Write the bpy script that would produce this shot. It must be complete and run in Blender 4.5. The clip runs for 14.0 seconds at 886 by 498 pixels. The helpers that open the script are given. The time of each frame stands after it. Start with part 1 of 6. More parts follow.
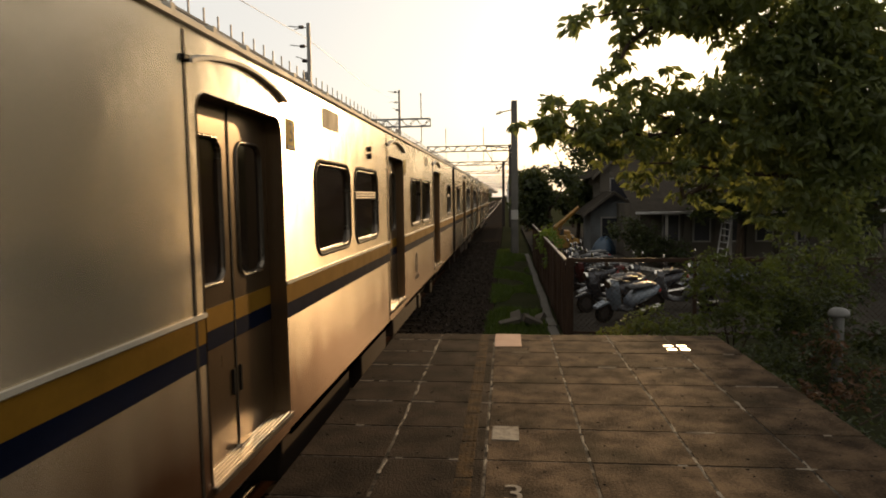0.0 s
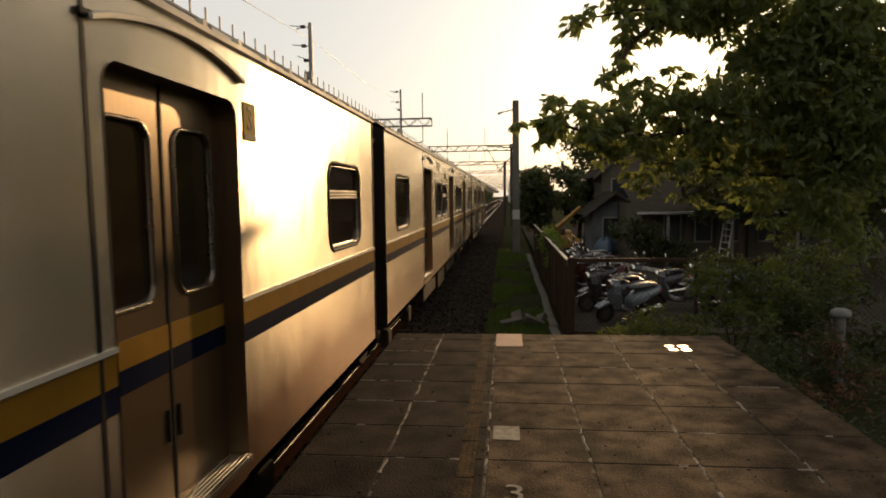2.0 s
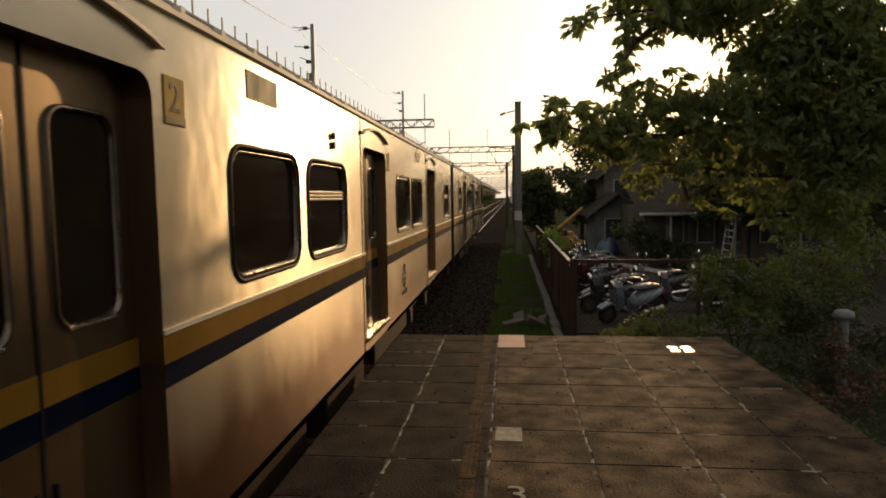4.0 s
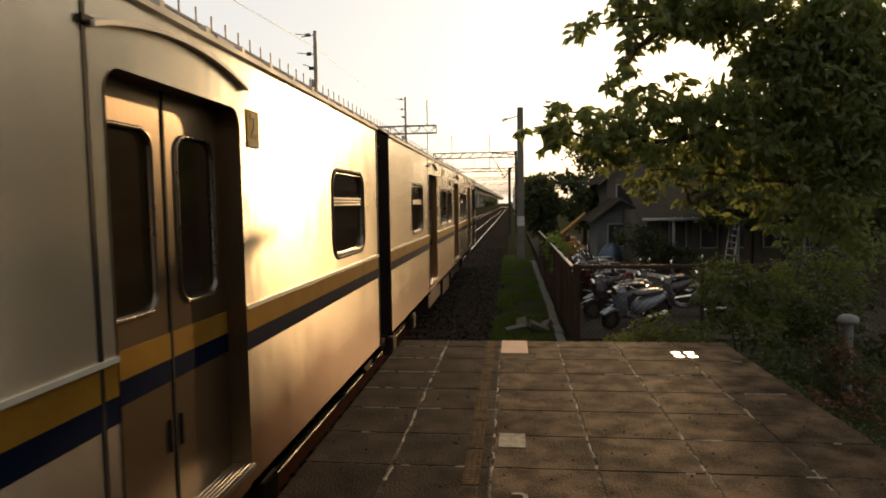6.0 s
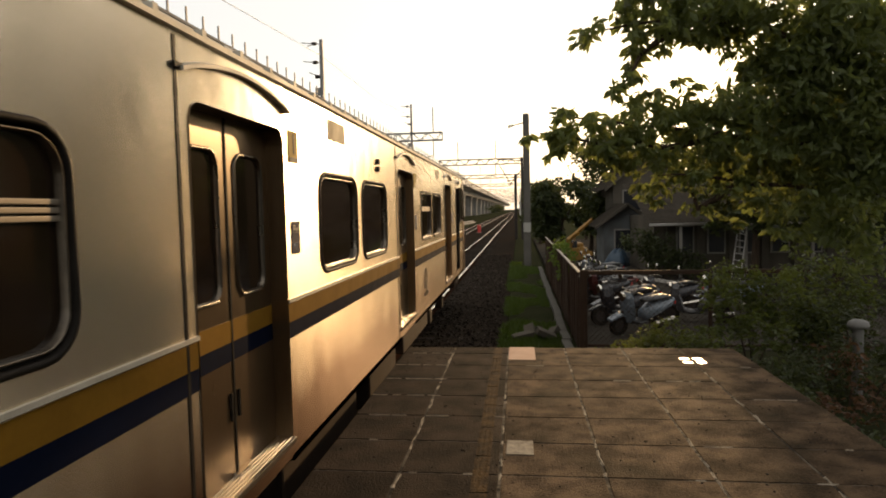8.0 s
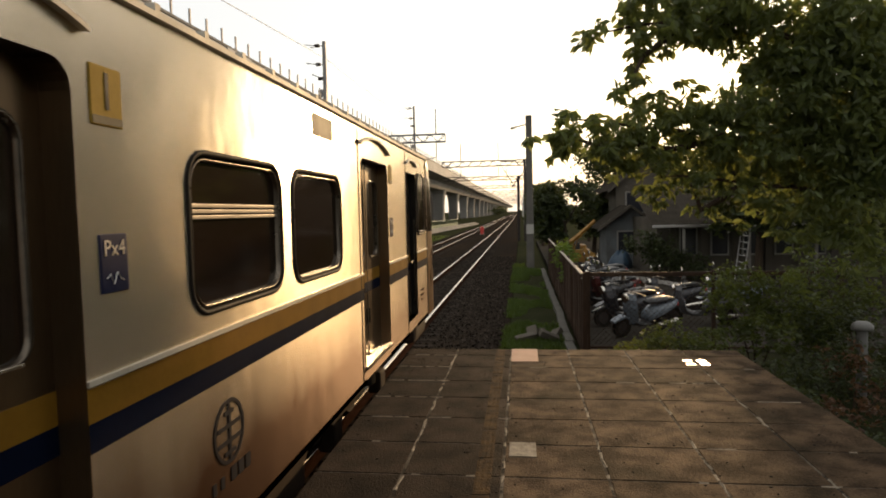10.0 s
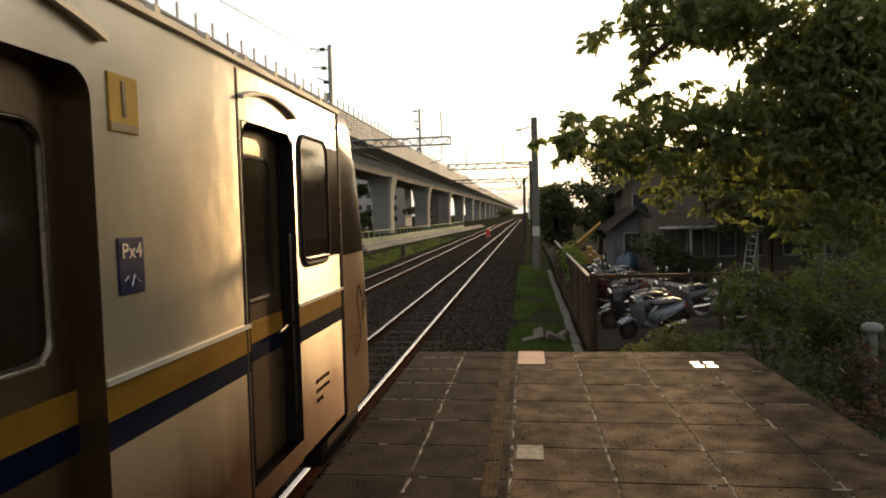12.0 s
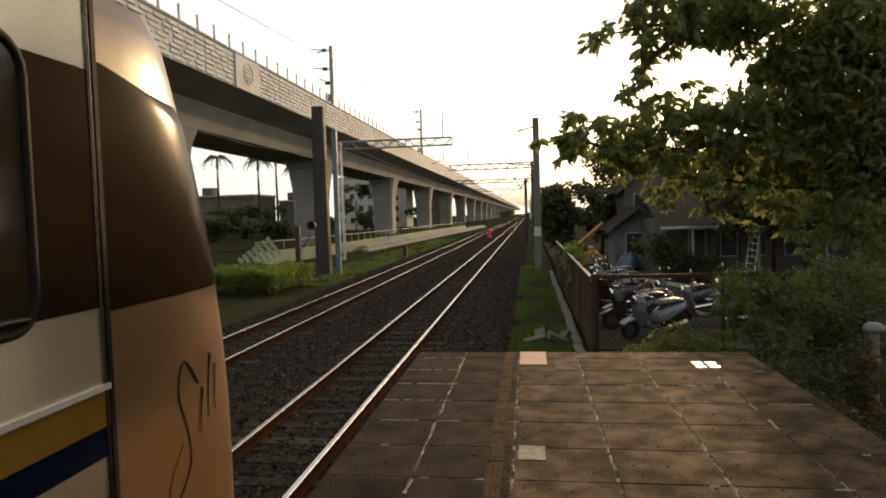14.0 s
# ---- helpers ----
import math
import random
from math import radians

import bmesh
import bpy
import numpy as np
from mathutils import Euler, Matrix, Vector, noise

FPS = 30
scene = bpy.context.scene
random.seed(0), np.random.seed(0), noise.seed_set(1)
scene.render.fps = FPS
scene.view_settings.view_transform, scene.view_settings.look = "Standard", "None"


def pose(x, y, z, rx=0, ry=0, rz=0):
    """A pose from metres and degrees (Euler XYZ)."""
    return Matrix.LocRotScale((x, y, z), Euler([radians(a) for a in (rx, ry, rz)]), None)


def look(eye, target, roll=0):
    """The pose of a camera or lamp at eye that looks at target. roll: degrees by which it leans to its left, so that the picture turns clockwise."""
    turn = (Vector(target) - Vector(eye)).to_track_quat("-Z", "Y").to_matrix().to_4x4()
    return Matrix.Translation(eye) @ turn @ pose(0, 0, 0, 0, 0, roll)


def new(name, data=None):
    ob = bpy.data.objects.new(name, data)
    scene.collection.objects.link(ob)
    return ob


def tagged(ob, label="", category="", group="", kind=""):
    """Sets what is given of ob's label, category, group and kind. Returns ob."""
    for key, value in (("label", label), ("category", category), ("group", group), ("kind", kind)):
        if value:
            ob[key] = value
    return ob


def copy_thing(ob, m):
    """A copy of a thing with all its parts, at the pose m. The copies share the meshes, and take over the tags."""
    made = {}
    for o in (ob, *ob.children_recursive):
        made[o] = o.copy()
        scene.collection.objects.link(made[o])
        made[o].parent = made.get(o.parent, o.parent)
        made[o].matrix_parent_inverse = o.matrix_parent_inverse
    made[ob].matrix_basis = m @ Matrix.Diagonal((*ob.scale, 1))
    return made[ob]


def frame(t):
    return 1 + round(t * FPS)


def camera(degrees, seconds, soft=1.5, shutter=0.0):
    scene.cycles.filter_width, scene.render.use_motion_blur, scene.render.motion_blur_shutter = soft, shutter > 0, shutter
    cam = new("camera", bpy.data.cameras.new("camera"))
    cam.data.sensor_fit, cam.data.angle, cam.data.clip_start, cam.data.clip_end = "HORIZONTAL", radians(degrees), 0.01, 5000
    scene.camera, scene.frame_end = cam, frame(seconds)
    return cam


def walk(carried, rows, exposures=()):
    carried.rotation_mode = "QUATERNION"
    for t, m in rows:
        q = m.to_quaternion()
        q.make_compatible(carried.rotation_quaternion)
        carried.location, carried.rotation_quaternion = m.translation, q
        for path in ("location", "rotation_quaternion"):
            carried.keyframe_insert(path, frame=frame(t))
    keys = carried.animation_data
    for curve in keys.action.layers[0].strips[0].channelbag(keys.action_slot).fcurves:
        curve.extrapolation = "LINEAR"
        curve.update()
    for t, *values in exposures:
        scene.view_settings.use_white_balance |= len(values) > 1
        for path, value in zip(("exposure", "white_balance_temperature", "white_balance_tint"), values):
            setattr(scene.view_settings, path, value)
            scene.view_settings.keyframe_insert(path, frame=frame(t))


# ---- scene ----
cam = camera(70, 14.0, soft=1.9, shutter=0.1)
EYE_Z = 1.785
TURNS = [(0, 85.28, 0.78, 5.68), (0.5, 85.25, 0.75, 5.69), (1, 85.23, 0.70, 5.69), (1.5, 85.24, 0.67, 5.74),
         (2, 85.26, 0.69, 5.80), (2.5, 85.24, 0.63, 5.87), (3, 85.28, 0.66, 5.93), (5.5, 85.66, 0.80, 6.11),
         (6, 85.88, 0.86, 6.23), (6.5, 86.10, 0.97, 6.37), (7, 86.24, 1.00, 6.57), (7.5, 86.41, 1.16, 6.73),
         (8, 86.50, 1.23, 6.80), (10.5, 86.70, 1.31, 7.15), (11, 86.76, 1.43, 7.26), (11.5, 86.83, 1.46, 7.39),
         (12, 86.90, 1.52, 7.58), (12.5, 86.84, 1.61, 7.63), (13, 86.83, 1.63, 7.66), (13.5, 86.84, 1.60, 7.72),
         (14, 86.95, 1.62, 7.72)]
walk(cam, [(t, pose(0, 0, EYE_Z, rx, ry, rz)) for t, rx, ry, rz in TURNS], exposures=((0, -0.3, 7050, 10), (1.5, -0.42, 7050, 10), (3, -0.53, 7050, 10), (5.5, -0.4, 6950, 10), (6.5, -0.14, 7000, 10), (8, -0.07, 6950, 10), (10.5, -0.03, 6700, 9), (12.5, 0.05, 6700, 8), (14, 0.02, 6600, 7)))

# ---- light ----
SUN_AZ, SUN_EL = radians(16.8), radians(11.6)      # azimuth from +y towards +x
world = bpy.data.worlds.new("world")
scene.world = world
world.use_nodes = True
wn = world.node_tree.nodes
sky = wn.new("ShaderNodeTexSky")
sky.sky_type, sky.sun_disc = "NISHITA", False
sky.sun_elevation, sky.sun_rotation = SUN_EL, SUN_AZ
sky.air_density, sky.dust_density, sky.ozone_density = 1.0, 3.0, 2.0
wn["Background"].inputs[1].default_value = 0.048
world.node_tree.links.new(sky.outputs[0], wn["Background"].inputs[0])
haze = wn.new("ShaderNodeBackground")          # thin bright haze over the whole sky
haze.inputs[0].default_value, haze.inputs[1].default_value = (1.0, 0.985, 0.955, 1), 0.86
both = wn.new("ShaderNodeAddShader")
world.node_tree.links.new(wn["Background"].outputs[0], both.inputs[0])
world.node_tree.links.new(haze.outputs[0], both.inputs[1])
world.node_tree.links.new(both.outputs[0], wn["World Output"].inputs[0])
sun_data = bpy.data.lights.new("sun", "SUN")
sun_data.energy, sun_data.angle, sun_data.color = 3.6, radians(1.2), (1.0, 0.66, 0.34)
sun = new("sun", sun_data)
sun.matrix_world = look(Vector((math.sin(SUN_AZ) * math.cos(SUN_EL), math.cos(SUN_AZ) * math.cos(SUN_EL), math.sin(SUN_EL))) * 80, (0, 0, 0))


# ---- materials ----
def surface(name, c1, c2, scale=3.0, rough=0.7, metal=0.0, bump=0.2, fine=40.0, stretch=(1, 1, 1), rand=0.0,
            island=0.0, spec=0.5, rough_var=0.15, dirt=None, lo=0.3, hi=0.7, shift=False):
    """Two-scale noise colour, roughness variation and fine relief; dirt: (colour, amount, scale)."""
    m = bpy.data.materials.new(name)
    m.use_nodes = True
    nt = m.node_tree
    nd, ln = nt.nodes, nt.links
    bsdf = nd["Principled BSDF"]
    tc = nd.new("ShaderNodeTexCoord")
    mp = nd.new("ShaderNodeMapping")
    mp.inputs["Scale"].default_value = stretch
    coords = tc.outputs["Object"]
    if shift:                                  # repeats carry on one pattern across the place
        where, plus = nd.new("ShaderNodeObjectInfo"), nd.new("ShaderNodeVectorMath")
        ln.new(coords, plus.inputs[0])
        ln.new(where.outputs["Location"], plus.inputs[1])
        coords = plus.outputs[0]
    ln.new(coords, mp.inputs["Vector"])
    n1, n2 = nd.new("ShaderNodeTexNoise"), nd.new("ShaderNodeTexNoise")
    for n, s, d in ((n1, scale, 6), (n2, fine, 4)):
        n.inputs["Scale"].default_value, n.inputs["Detail"].default_value = s, d
        ln.new(mp.outputs[0], n.inputs["Vector"])
    ramp = nd.new("ShaderNodeMapRange")
    ramp.inputs["From Min"].default_value, ramp.inputs["From Max"].default_value = lo, hi
    add = nd.new("ShaderNodeMath")
    add.operation = "MULTIPLY_ADD"
    add.inputs[1].default_value = 0.35
    ln.new(n2.outputs["Fac"], add.inputs[0])
    mul = nd.new("ShaderNodeMath")
    mul.operation = "MULTIPLY"
    mul.inputs[1].default_value = 0.65
    ln.new(n1.outputs["Fac"], mul.inputs[0])
    ln.new(mul.outputs[0], add.inputs[2])
    ln.new(add.outputs[0], ramp.inputs["Value"])
    mix = nd.new("ShaderNodeMix")
    mix.data_type = "RGBA"
    mix.inputs["A"].default_value, mix.inputs["B"].default_value = (*c1, 1), (*c2, 1)
    ln.new(ramp.outputs[0], mix.inputs["Factor"])
    colour = mix.outputs["Result"]
    if dirt:
        n3 = nd.new("ShaderNodeTexNoise")
        n3.inputs["Scale"].default_value, n3.inputs["Detail"].default_value = dirt[2], 8
        ln.new(coords, n3.inputs["Vector"])
        r3 = nd.new("ShaderNodeMapRange")
        r3.inputs["From Min"].default_value, r3.inputs["From Max"].default_value = 0.5, 0.72
        r3.inputs["To Max"].default_value = dirt[1]
        ln.new(n3.outputs["Fac"], r3.inputs["Value"])
        m3 = nd.new("ShaderNodeMix")
        m3.data_type = "RGBA"
        m3.inputs["B"].default_value = (*dirt[0], 1)
        ln.new(r3.outputs[0], m3.inputs["Factor"])
        ln.new(colour, m3.inputs["A"])
        colour = m3.outputs["Result"]
    if rand or island:
        info = nd.new("ShaderNodeObjectInfo") if rand else nd.new("ShaderNodeNewGeometry")
        hsv = nd.new("ShaderNodeHueSaturation")
        rr = nd.new("ShaderNodeMapRange")
        rr.inputs["To Min"].default_value, rr.inputs["To Max"].default_value = 1 - (rand or island), 1 + (rand or island)
        ln.new(info.outputs["Random" if rand else "Random Per Island"], rr.inputs["Value"])
        ln.new(rr.outputs[0], hsv.inputs["Value"])
        ln.new(colour, hsv.inputs["Color"])
        colour = hsv.outputs[0]
    ln.new(colour, bsdf.inputs["Base Color"])
    rv = nd.new("ShaderNodeMapRange")
    rv.inputs["To Min"].default_value, rv.inputs["To Max"].default_value = max(0.02, rough - rough_var), min(1, rough + rough_var)
    ln.new(n1.outputs["Fac"], rv.inputs["Value"])
    ln.new(rv.outputs[0], bsdf.inputs["Roughness"])
    bsdf.inputs["Metallic"].default_value = metal
    bsdf.inputs["Specular IOR Level"].default_value = spec if rough < 0.55 or metal > 0.3 else min(spec, 0.1)
    if bump:
        b = nd.new("ShaderNodeBump")
        b.inputs["Strength"].default_value, b.inputs["Distance"].default_value = bump, 0.01
        ln.new(n2.outputs["Fac"], b.inputs["Height"])
        ln.new(b.outputs[0], bsdf.inputs["Normal"])
    return m


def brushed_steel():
    """Satin stainless skin with horizontal grain, streaks, and brake dust with painted-in shade along the bottom."""
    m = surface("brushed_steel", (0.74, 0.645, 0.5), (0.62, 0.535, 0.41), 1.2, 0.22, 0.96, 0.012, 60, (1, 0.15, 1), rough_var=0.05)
    nt = m.node_tree
    nd, ln = nt.nodes, nt.links
    bsdf = nd["Principled BSDF"]
    bsdf.inputs["Anisotropic"].default_value = 0.99
    tg = nd.new("ShaderNodeTangent")
    tg.direction_type, tg.uv_map = "UV_MAP", "grain"
    ln.new(tg.outputs[0], bsdf.inputs["Tangent"])
    tc = nd.new("ShaderNodeTexCoord")
    wave, dent = nd.new("ShaderNodeTexNoise"), nd.new("ShaderNodeBump")     # slight buckling of the sheet
    wave.inputs["Scale"].default_value, wave.inputs["Detail"].default_value = 2.6, 2
    dent.inputs["Strength"].default_value, dent.inputs["Distance"].default_value = 0.35, 0.012
    ln.new(tc.outputs["Object"], wave.inputs["Vector"])
    ln.new(wave.outputs["Fac"], dent.inputs["Height"])
    ln.new(bsdf.inputs["Normal"].links[0].from_socket, dent.inputs["Normal"])
    ln.new(dent.outputs[0], bsdf.inputs["Normal"])
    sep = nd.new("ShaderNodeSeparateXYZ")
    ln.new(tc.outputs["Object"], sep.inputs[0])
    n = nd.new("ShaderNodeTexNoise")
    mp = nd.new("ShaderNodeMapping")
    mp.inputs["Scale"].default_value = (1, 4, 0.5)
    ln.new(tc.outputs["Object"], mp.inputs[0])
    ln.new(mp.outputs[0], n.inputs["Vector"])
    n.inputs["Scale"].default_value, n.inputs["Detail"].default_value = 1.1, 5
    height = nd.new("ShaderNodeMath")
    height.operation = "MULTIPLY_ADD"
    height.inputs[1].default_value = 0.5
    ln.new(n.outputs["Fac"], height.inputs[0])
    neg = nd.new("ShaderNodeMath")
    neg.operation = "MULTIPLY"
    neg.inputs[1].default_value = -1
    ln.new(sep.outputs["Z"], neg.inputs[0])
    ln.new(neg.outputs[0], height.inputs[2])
    # brown towards the foot: brake dust, plus shade and dark reflections painted in
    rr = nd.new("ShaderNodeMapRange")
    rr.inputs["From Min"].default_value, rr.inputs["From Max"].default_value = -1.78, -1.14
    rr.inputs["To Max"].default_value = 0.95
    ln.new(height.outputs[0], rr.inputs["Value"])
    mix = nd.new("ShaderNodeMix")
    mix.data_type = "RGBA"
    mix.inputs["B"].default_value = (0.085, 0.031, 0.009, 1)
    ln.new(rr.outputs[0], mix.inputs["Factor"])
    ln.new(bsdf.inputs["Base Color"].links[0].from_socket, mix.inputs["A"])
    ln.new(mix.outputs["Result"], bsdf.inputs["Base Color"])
    dull = nd.new("ShaderNodeMapRange")          # the browned foot is less metallic
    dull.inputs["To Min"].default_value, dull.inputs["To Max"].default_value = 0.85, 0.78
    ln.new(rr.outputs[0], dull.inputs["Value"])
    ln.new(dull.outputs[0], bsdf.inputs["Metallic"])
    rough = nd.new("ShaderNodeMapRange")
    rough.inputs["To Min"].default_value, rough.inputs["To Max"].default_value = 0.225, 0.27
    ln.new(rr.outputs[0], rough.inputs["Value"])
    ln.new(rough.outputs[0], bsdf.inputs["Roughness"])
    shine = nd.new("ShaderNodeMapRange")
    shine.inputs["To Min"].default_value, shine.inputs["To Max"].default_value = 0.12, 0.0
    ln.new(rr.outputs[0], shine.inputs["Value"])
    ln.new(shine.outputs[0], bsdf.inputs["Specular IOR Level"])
    return m


def leaf_material(name, c1, c2, trans, share_through=0.35):
    m = surface(name, c1, c2, 1.5, 0.5, 0, 0.1, 30, island=0.45, spec=0.35)
    nt = m.node_tree
    bsdf = nt.nodes["Principled BSDF"]
    out = nt.nodes["Material Output"]
    tr = nt.nodes.new("ShaderNodeBsdfTranslucent")
    tr.inputs[0].default_value = (*trans, 1)
    mx = nt.nodes.new("ShaderNodeMixShader")
    mx.inputs[0].default_value = share_through
    nt.links.new(bsdf.outputs[0], mx.inputs[1])
    nt.links.new(tr.outputs[0], mx.inputs[2])
    nt.links.new(mx.outputs[0], out.inputs[0])
    return m


def plain(name, c, rough=0.5, metal=0.0):
    return surface(name, c, tuple(v * 0.75 for v in c), 5, rough, metal, 0.05, 80)


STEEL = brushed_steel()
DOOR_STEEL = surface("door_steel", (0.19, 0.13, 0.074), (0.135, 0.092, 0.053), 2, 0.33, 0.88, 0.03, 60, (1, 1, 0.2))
ROOF_GREY = surface("roof_grey", (0.5, 0.46, 0.39), (0.4, 0.37, 0.31), 3, 0.6, 0.1)
YELLOW = surface("stripe_yellow", (0.215, 0.11, 0.014), (0.165, 0.083, 0.011), 4, 0.5, 0, 0.02, spec=0.05)
BLUE = surface("stripe_blue", (0.004, 0.007, 0.019), (0.003, 0.005, 0.014), 4, 0.55, 0, 0.02, spec=0.02)
CREAM = surface("cream_bead", (0.55, 0.50, 0.40), (0.42, 0.38, 0.30), 6, 0.5, 0.2)
RUBBER = surface("rubber", (0.013, 0.011, 0.009), (0.022, 0.019, 0.016), 8, 0.6, spec=0.05)
CHROME = surface("chrome_trim", (0.75, 0.70, 0.62), (0.6, 0.55, 0.48), 8, 0.22, 1.0, 0.02)
TRIM = surface("dull_trim", (0.16, 0.135, 0.105), (0.09, 0.075, 0.06), 8, 0.3, 1.0, 0.02)
SASH = plain("sash_rail", (0.22, 0.18, 0.13), 0.5, 0.3)
# near-black tone of the end walls, bellows and end handrails
END_BLACK = surface("car_end_black", (0.024, 0.016, 0.011), (0.012, 0.009, 0.007), 3, 0.8, 0, 0.2, spec=0.08)
PANE = surface("tinted_pane", (0.022, 0.0135, 0.008), (0.017, 0.0105, 0.0065), 1.0, 0.09, 0, 0.0, rough_var=0.03, spec=0.6)
DARK_PANE = surface("dark_quarter_pane", (0.022, 0.012, 0.006), (0.015, 0.009, 0.005), 2, 0.2, 0, 0.0, rough_var=0.04, spec=0.03)
UNDER = surface("underframe", (0.035, 0.026, 0.02), (0.06, 0.04, 0.028), 5, 0.8, 0.2)
SIGN_GREY = plain("sign_grey", (0.085, 0.07, 0.042), 0.6)
SIGN_YELLOW = plain("sign_yellow", (0.3, 0.19, 0.025), 0.7)
PLATE_BLUE = plain("plate_blue", (0.01, 0.014, 0.045), 0.65)
INK = plain("ink", (0.02, 0.018, 0.02), 0.6)
SLAB = surface("platform_slab", (0.105, 0.068, 0.040), (0.031, 0.0205, 0.0125), 4.2, 0.85, 0, 0.9, 55, rand=0.24, lo=0.4, hi=0.6,
               dirt=((0.017, 0.014, 0.008), 0.9, 1.3), shift=True, spec=0.05)
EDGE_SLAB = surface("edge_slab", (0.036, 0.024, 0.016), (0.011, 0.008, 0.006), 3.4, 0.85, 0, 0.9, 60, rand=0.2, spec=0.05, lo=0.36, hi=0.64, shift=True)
MORTAR = surface("mortar_joint", (0.012, 0.009, 0.007), (0.12, 0.1, 0.075), 5.5, 0.85, 0, 0.4, 30, dirt=((0.016, 0.012, 0.009), 1.0, 1.3), lo=0.46, hi=0.56)
CONCRETE = surface("concrete", (0.30, 0.28, 0.25), (0.2, 0.185, 0.165), 0.8, 0.85, 0, 0.3, 25, dirt=((0.12, 0.11, 0.1), 0.6, 0.6))
VIADUCT = surface("viaduct_concrete", (0.25, 0.235, 0.21), (0.18, 0.17, 0.15), 0.25, 0.85, 0, 0.2, 6, dirt=((0.11, 0.1, 0.09), 0.6, 0.15))
PATCH = surface("cement_patch", (0.34, 0.29, 0.22), (0.13, 0.105, 0.08), 11, 0.8, 0, 0.4)
PEACH = surface("peach_tile", (0.50, 0.32, 0.22), (0.42, 0.26, 0.18), 6, 0.6)
WORN_YELLOW = surface("worn_yellow_paint", (0.065, 0.036, 0.013), (0.026, 0.017, 0.010), 8, 0.8, 0, 0.6, 60, lo=0.42, hi=0.58, spec=0.05)
RAIL = surface("rail_steel", (0.5, 0.46, 0.42), (0.4, 0.36, 0.32), 6, 0.22, 1.0, 0.02)
RAIL_RUST = surface("rail_rust", (0.042, 0.02, 0.012), (0.026, 0.013, 0.008), 8, 0.8, 0.0, spec=0.0)
SLEEPER = surface("sleeper", (0.05, 0.041, 0.034), (0.03, 0.025, 0.02), 5, 0.9, rand=0.25, spec=0.0)
BALLAST = surface("ballast", (0.04, 0.031, 0.024), (0.015, 0.012, 0.009), 9, 0.9, 0, 1.0, 22, spec=0.0)
STONE = surface("ballast_stone", (0.075, 0.061, 0.049), (0.014, 0.011, 0.009), 6, 0.95, 0, 0.4, 40, island=0.75, spec=0.0)
EARTH = surface("earth", (0.04, 0.038, 0.022), (0.022, 0.026, 0.012), 0.8, 0.95, 0, 0.8, 12, spec=0.0)
ASPHALT = surface("lot_paving", (0.062, 0.055, 0.046), (0.03, 0.027, 0.022), 1.2, 0.8, 0, 0.4, 40, spec=0.0)
GRASS = leaf_material("grass_blades", (0.05, 0.078, 0.013), (0.03, 0.05, 0.009), (0.12, 0.18, 0.02))
LEAF = leaf_material("tree_leaves", (0.055, 0.078, 0.026), (0.075, 0.086, 0.03), (0.27, 0.3, 0.07), 0.42)
LEAF_DARK = leaf_material("dark_leaves", (0.022, 0.034, 0.012), (0.034, 0.044, 0.014), (0.09, 0.1, 0.02))
SHRUB = leaf_material("shrub_leaves", (0.034, 0.054, 0.011), (0.05, 0.06, 0.014), (0.17, 0.19, 0.03), 0.4)
HEDGE = leaf_material("hedge_leaves", (0.06, 0.095, 0.014), (0.035, 0.062, 0.009), (0.2, 0.28, 0.03), 0.38)
DRY_LEAF = leaf_material("dry_leaves", (0.12, 0.06, 0.03), (0.07, 0.035, 0.02), (0.2, 0.1, 0.04))
PALM_LEAF = leaf_material("palm_fronds", (0.04, 0.055, 0.02), (0.03, 0.045, 0.015), (0.08, 0.1, 0.02))
BARK = surface("bark", (0.07, 0.05, 0.035), (0.045, 0.033, 0.024), 6, 0.9, 0, 0.9, 30, (1, 1, 0.3))
MAST_DARK = surface("mast_dark", (0.06, 0.05, 0.045), (0.04, 0.034, 0.03), 3, 0.7, 0.3)
MAST_GREY = surface("mast_grey", (0.25, 0.24, 0.23), (0.17, 0.165, 0.16), 3, 0.6, 0.5)
MAST_BLUE = surface("mast_blue_grey", (0.14, 0.19, 0.22), (0.1, 0.14, 0.16), 3, 0.6, 0.3)
WIRE = plain("wire_black", (0.02, 0.02, 0.02), 0.5)
FENCE_RUST = surface("rusted_fence", (0.075, 0.045, 0.03), (0.045, 0.03, 0.022), 5, 0.8, 0.3)
FENCE_GREEN = surface("pale_green_paint", (0.27, 0.30, 0.19), (0.2, 0.23, 0.14), 4, 0.6)
WHITE_WALL = surface("white_plaster", (0.4, 0.385, 0.35), (0.32, 0.305, 0.275), 1.0, 0.8, dirt=((0.3, 0.28, 0.24), 0.5, 0.8))
GREY_WALL = surface("grey_plaster", (0.11, 0.095, 0.075), (0.075, 0.065, 0.052), 1.0, 0.85, dirt=((0.07, 0.065, 0.055), 0.7, 0.7))
ROOF_TILE = surface("roof_sheet", (0.05, 0.043, 0.035), (0.03, 0.026, 0.021), 2, 0.8, 0.0, spec=0.0)
DARK_GLASS = plain("dark_window", (0.03, 0.03, 0.035), 0.12)
DIGGER = surface("digger_yellow", (0.32, 0.165, 0.025), (0.22, 0.11, 0.02), 4, 0.5)
BLUE_TARP = plain("blue_tarpaulin", (0.035, 0.07, 0.11), 0.5)
SCOOTER_PAINT = [plain("scooter_grey_blue", (0.17, 0.2, 0.235), 0.25), plain("scooter_black", (0.03, 0.03, 0.035), 0.25),
                 plain("scooter_silver", (0.1, 0.1, 0.105), 0.25), plain("scooter_red", (0.08, 0.014, 0.012), 0.3)]
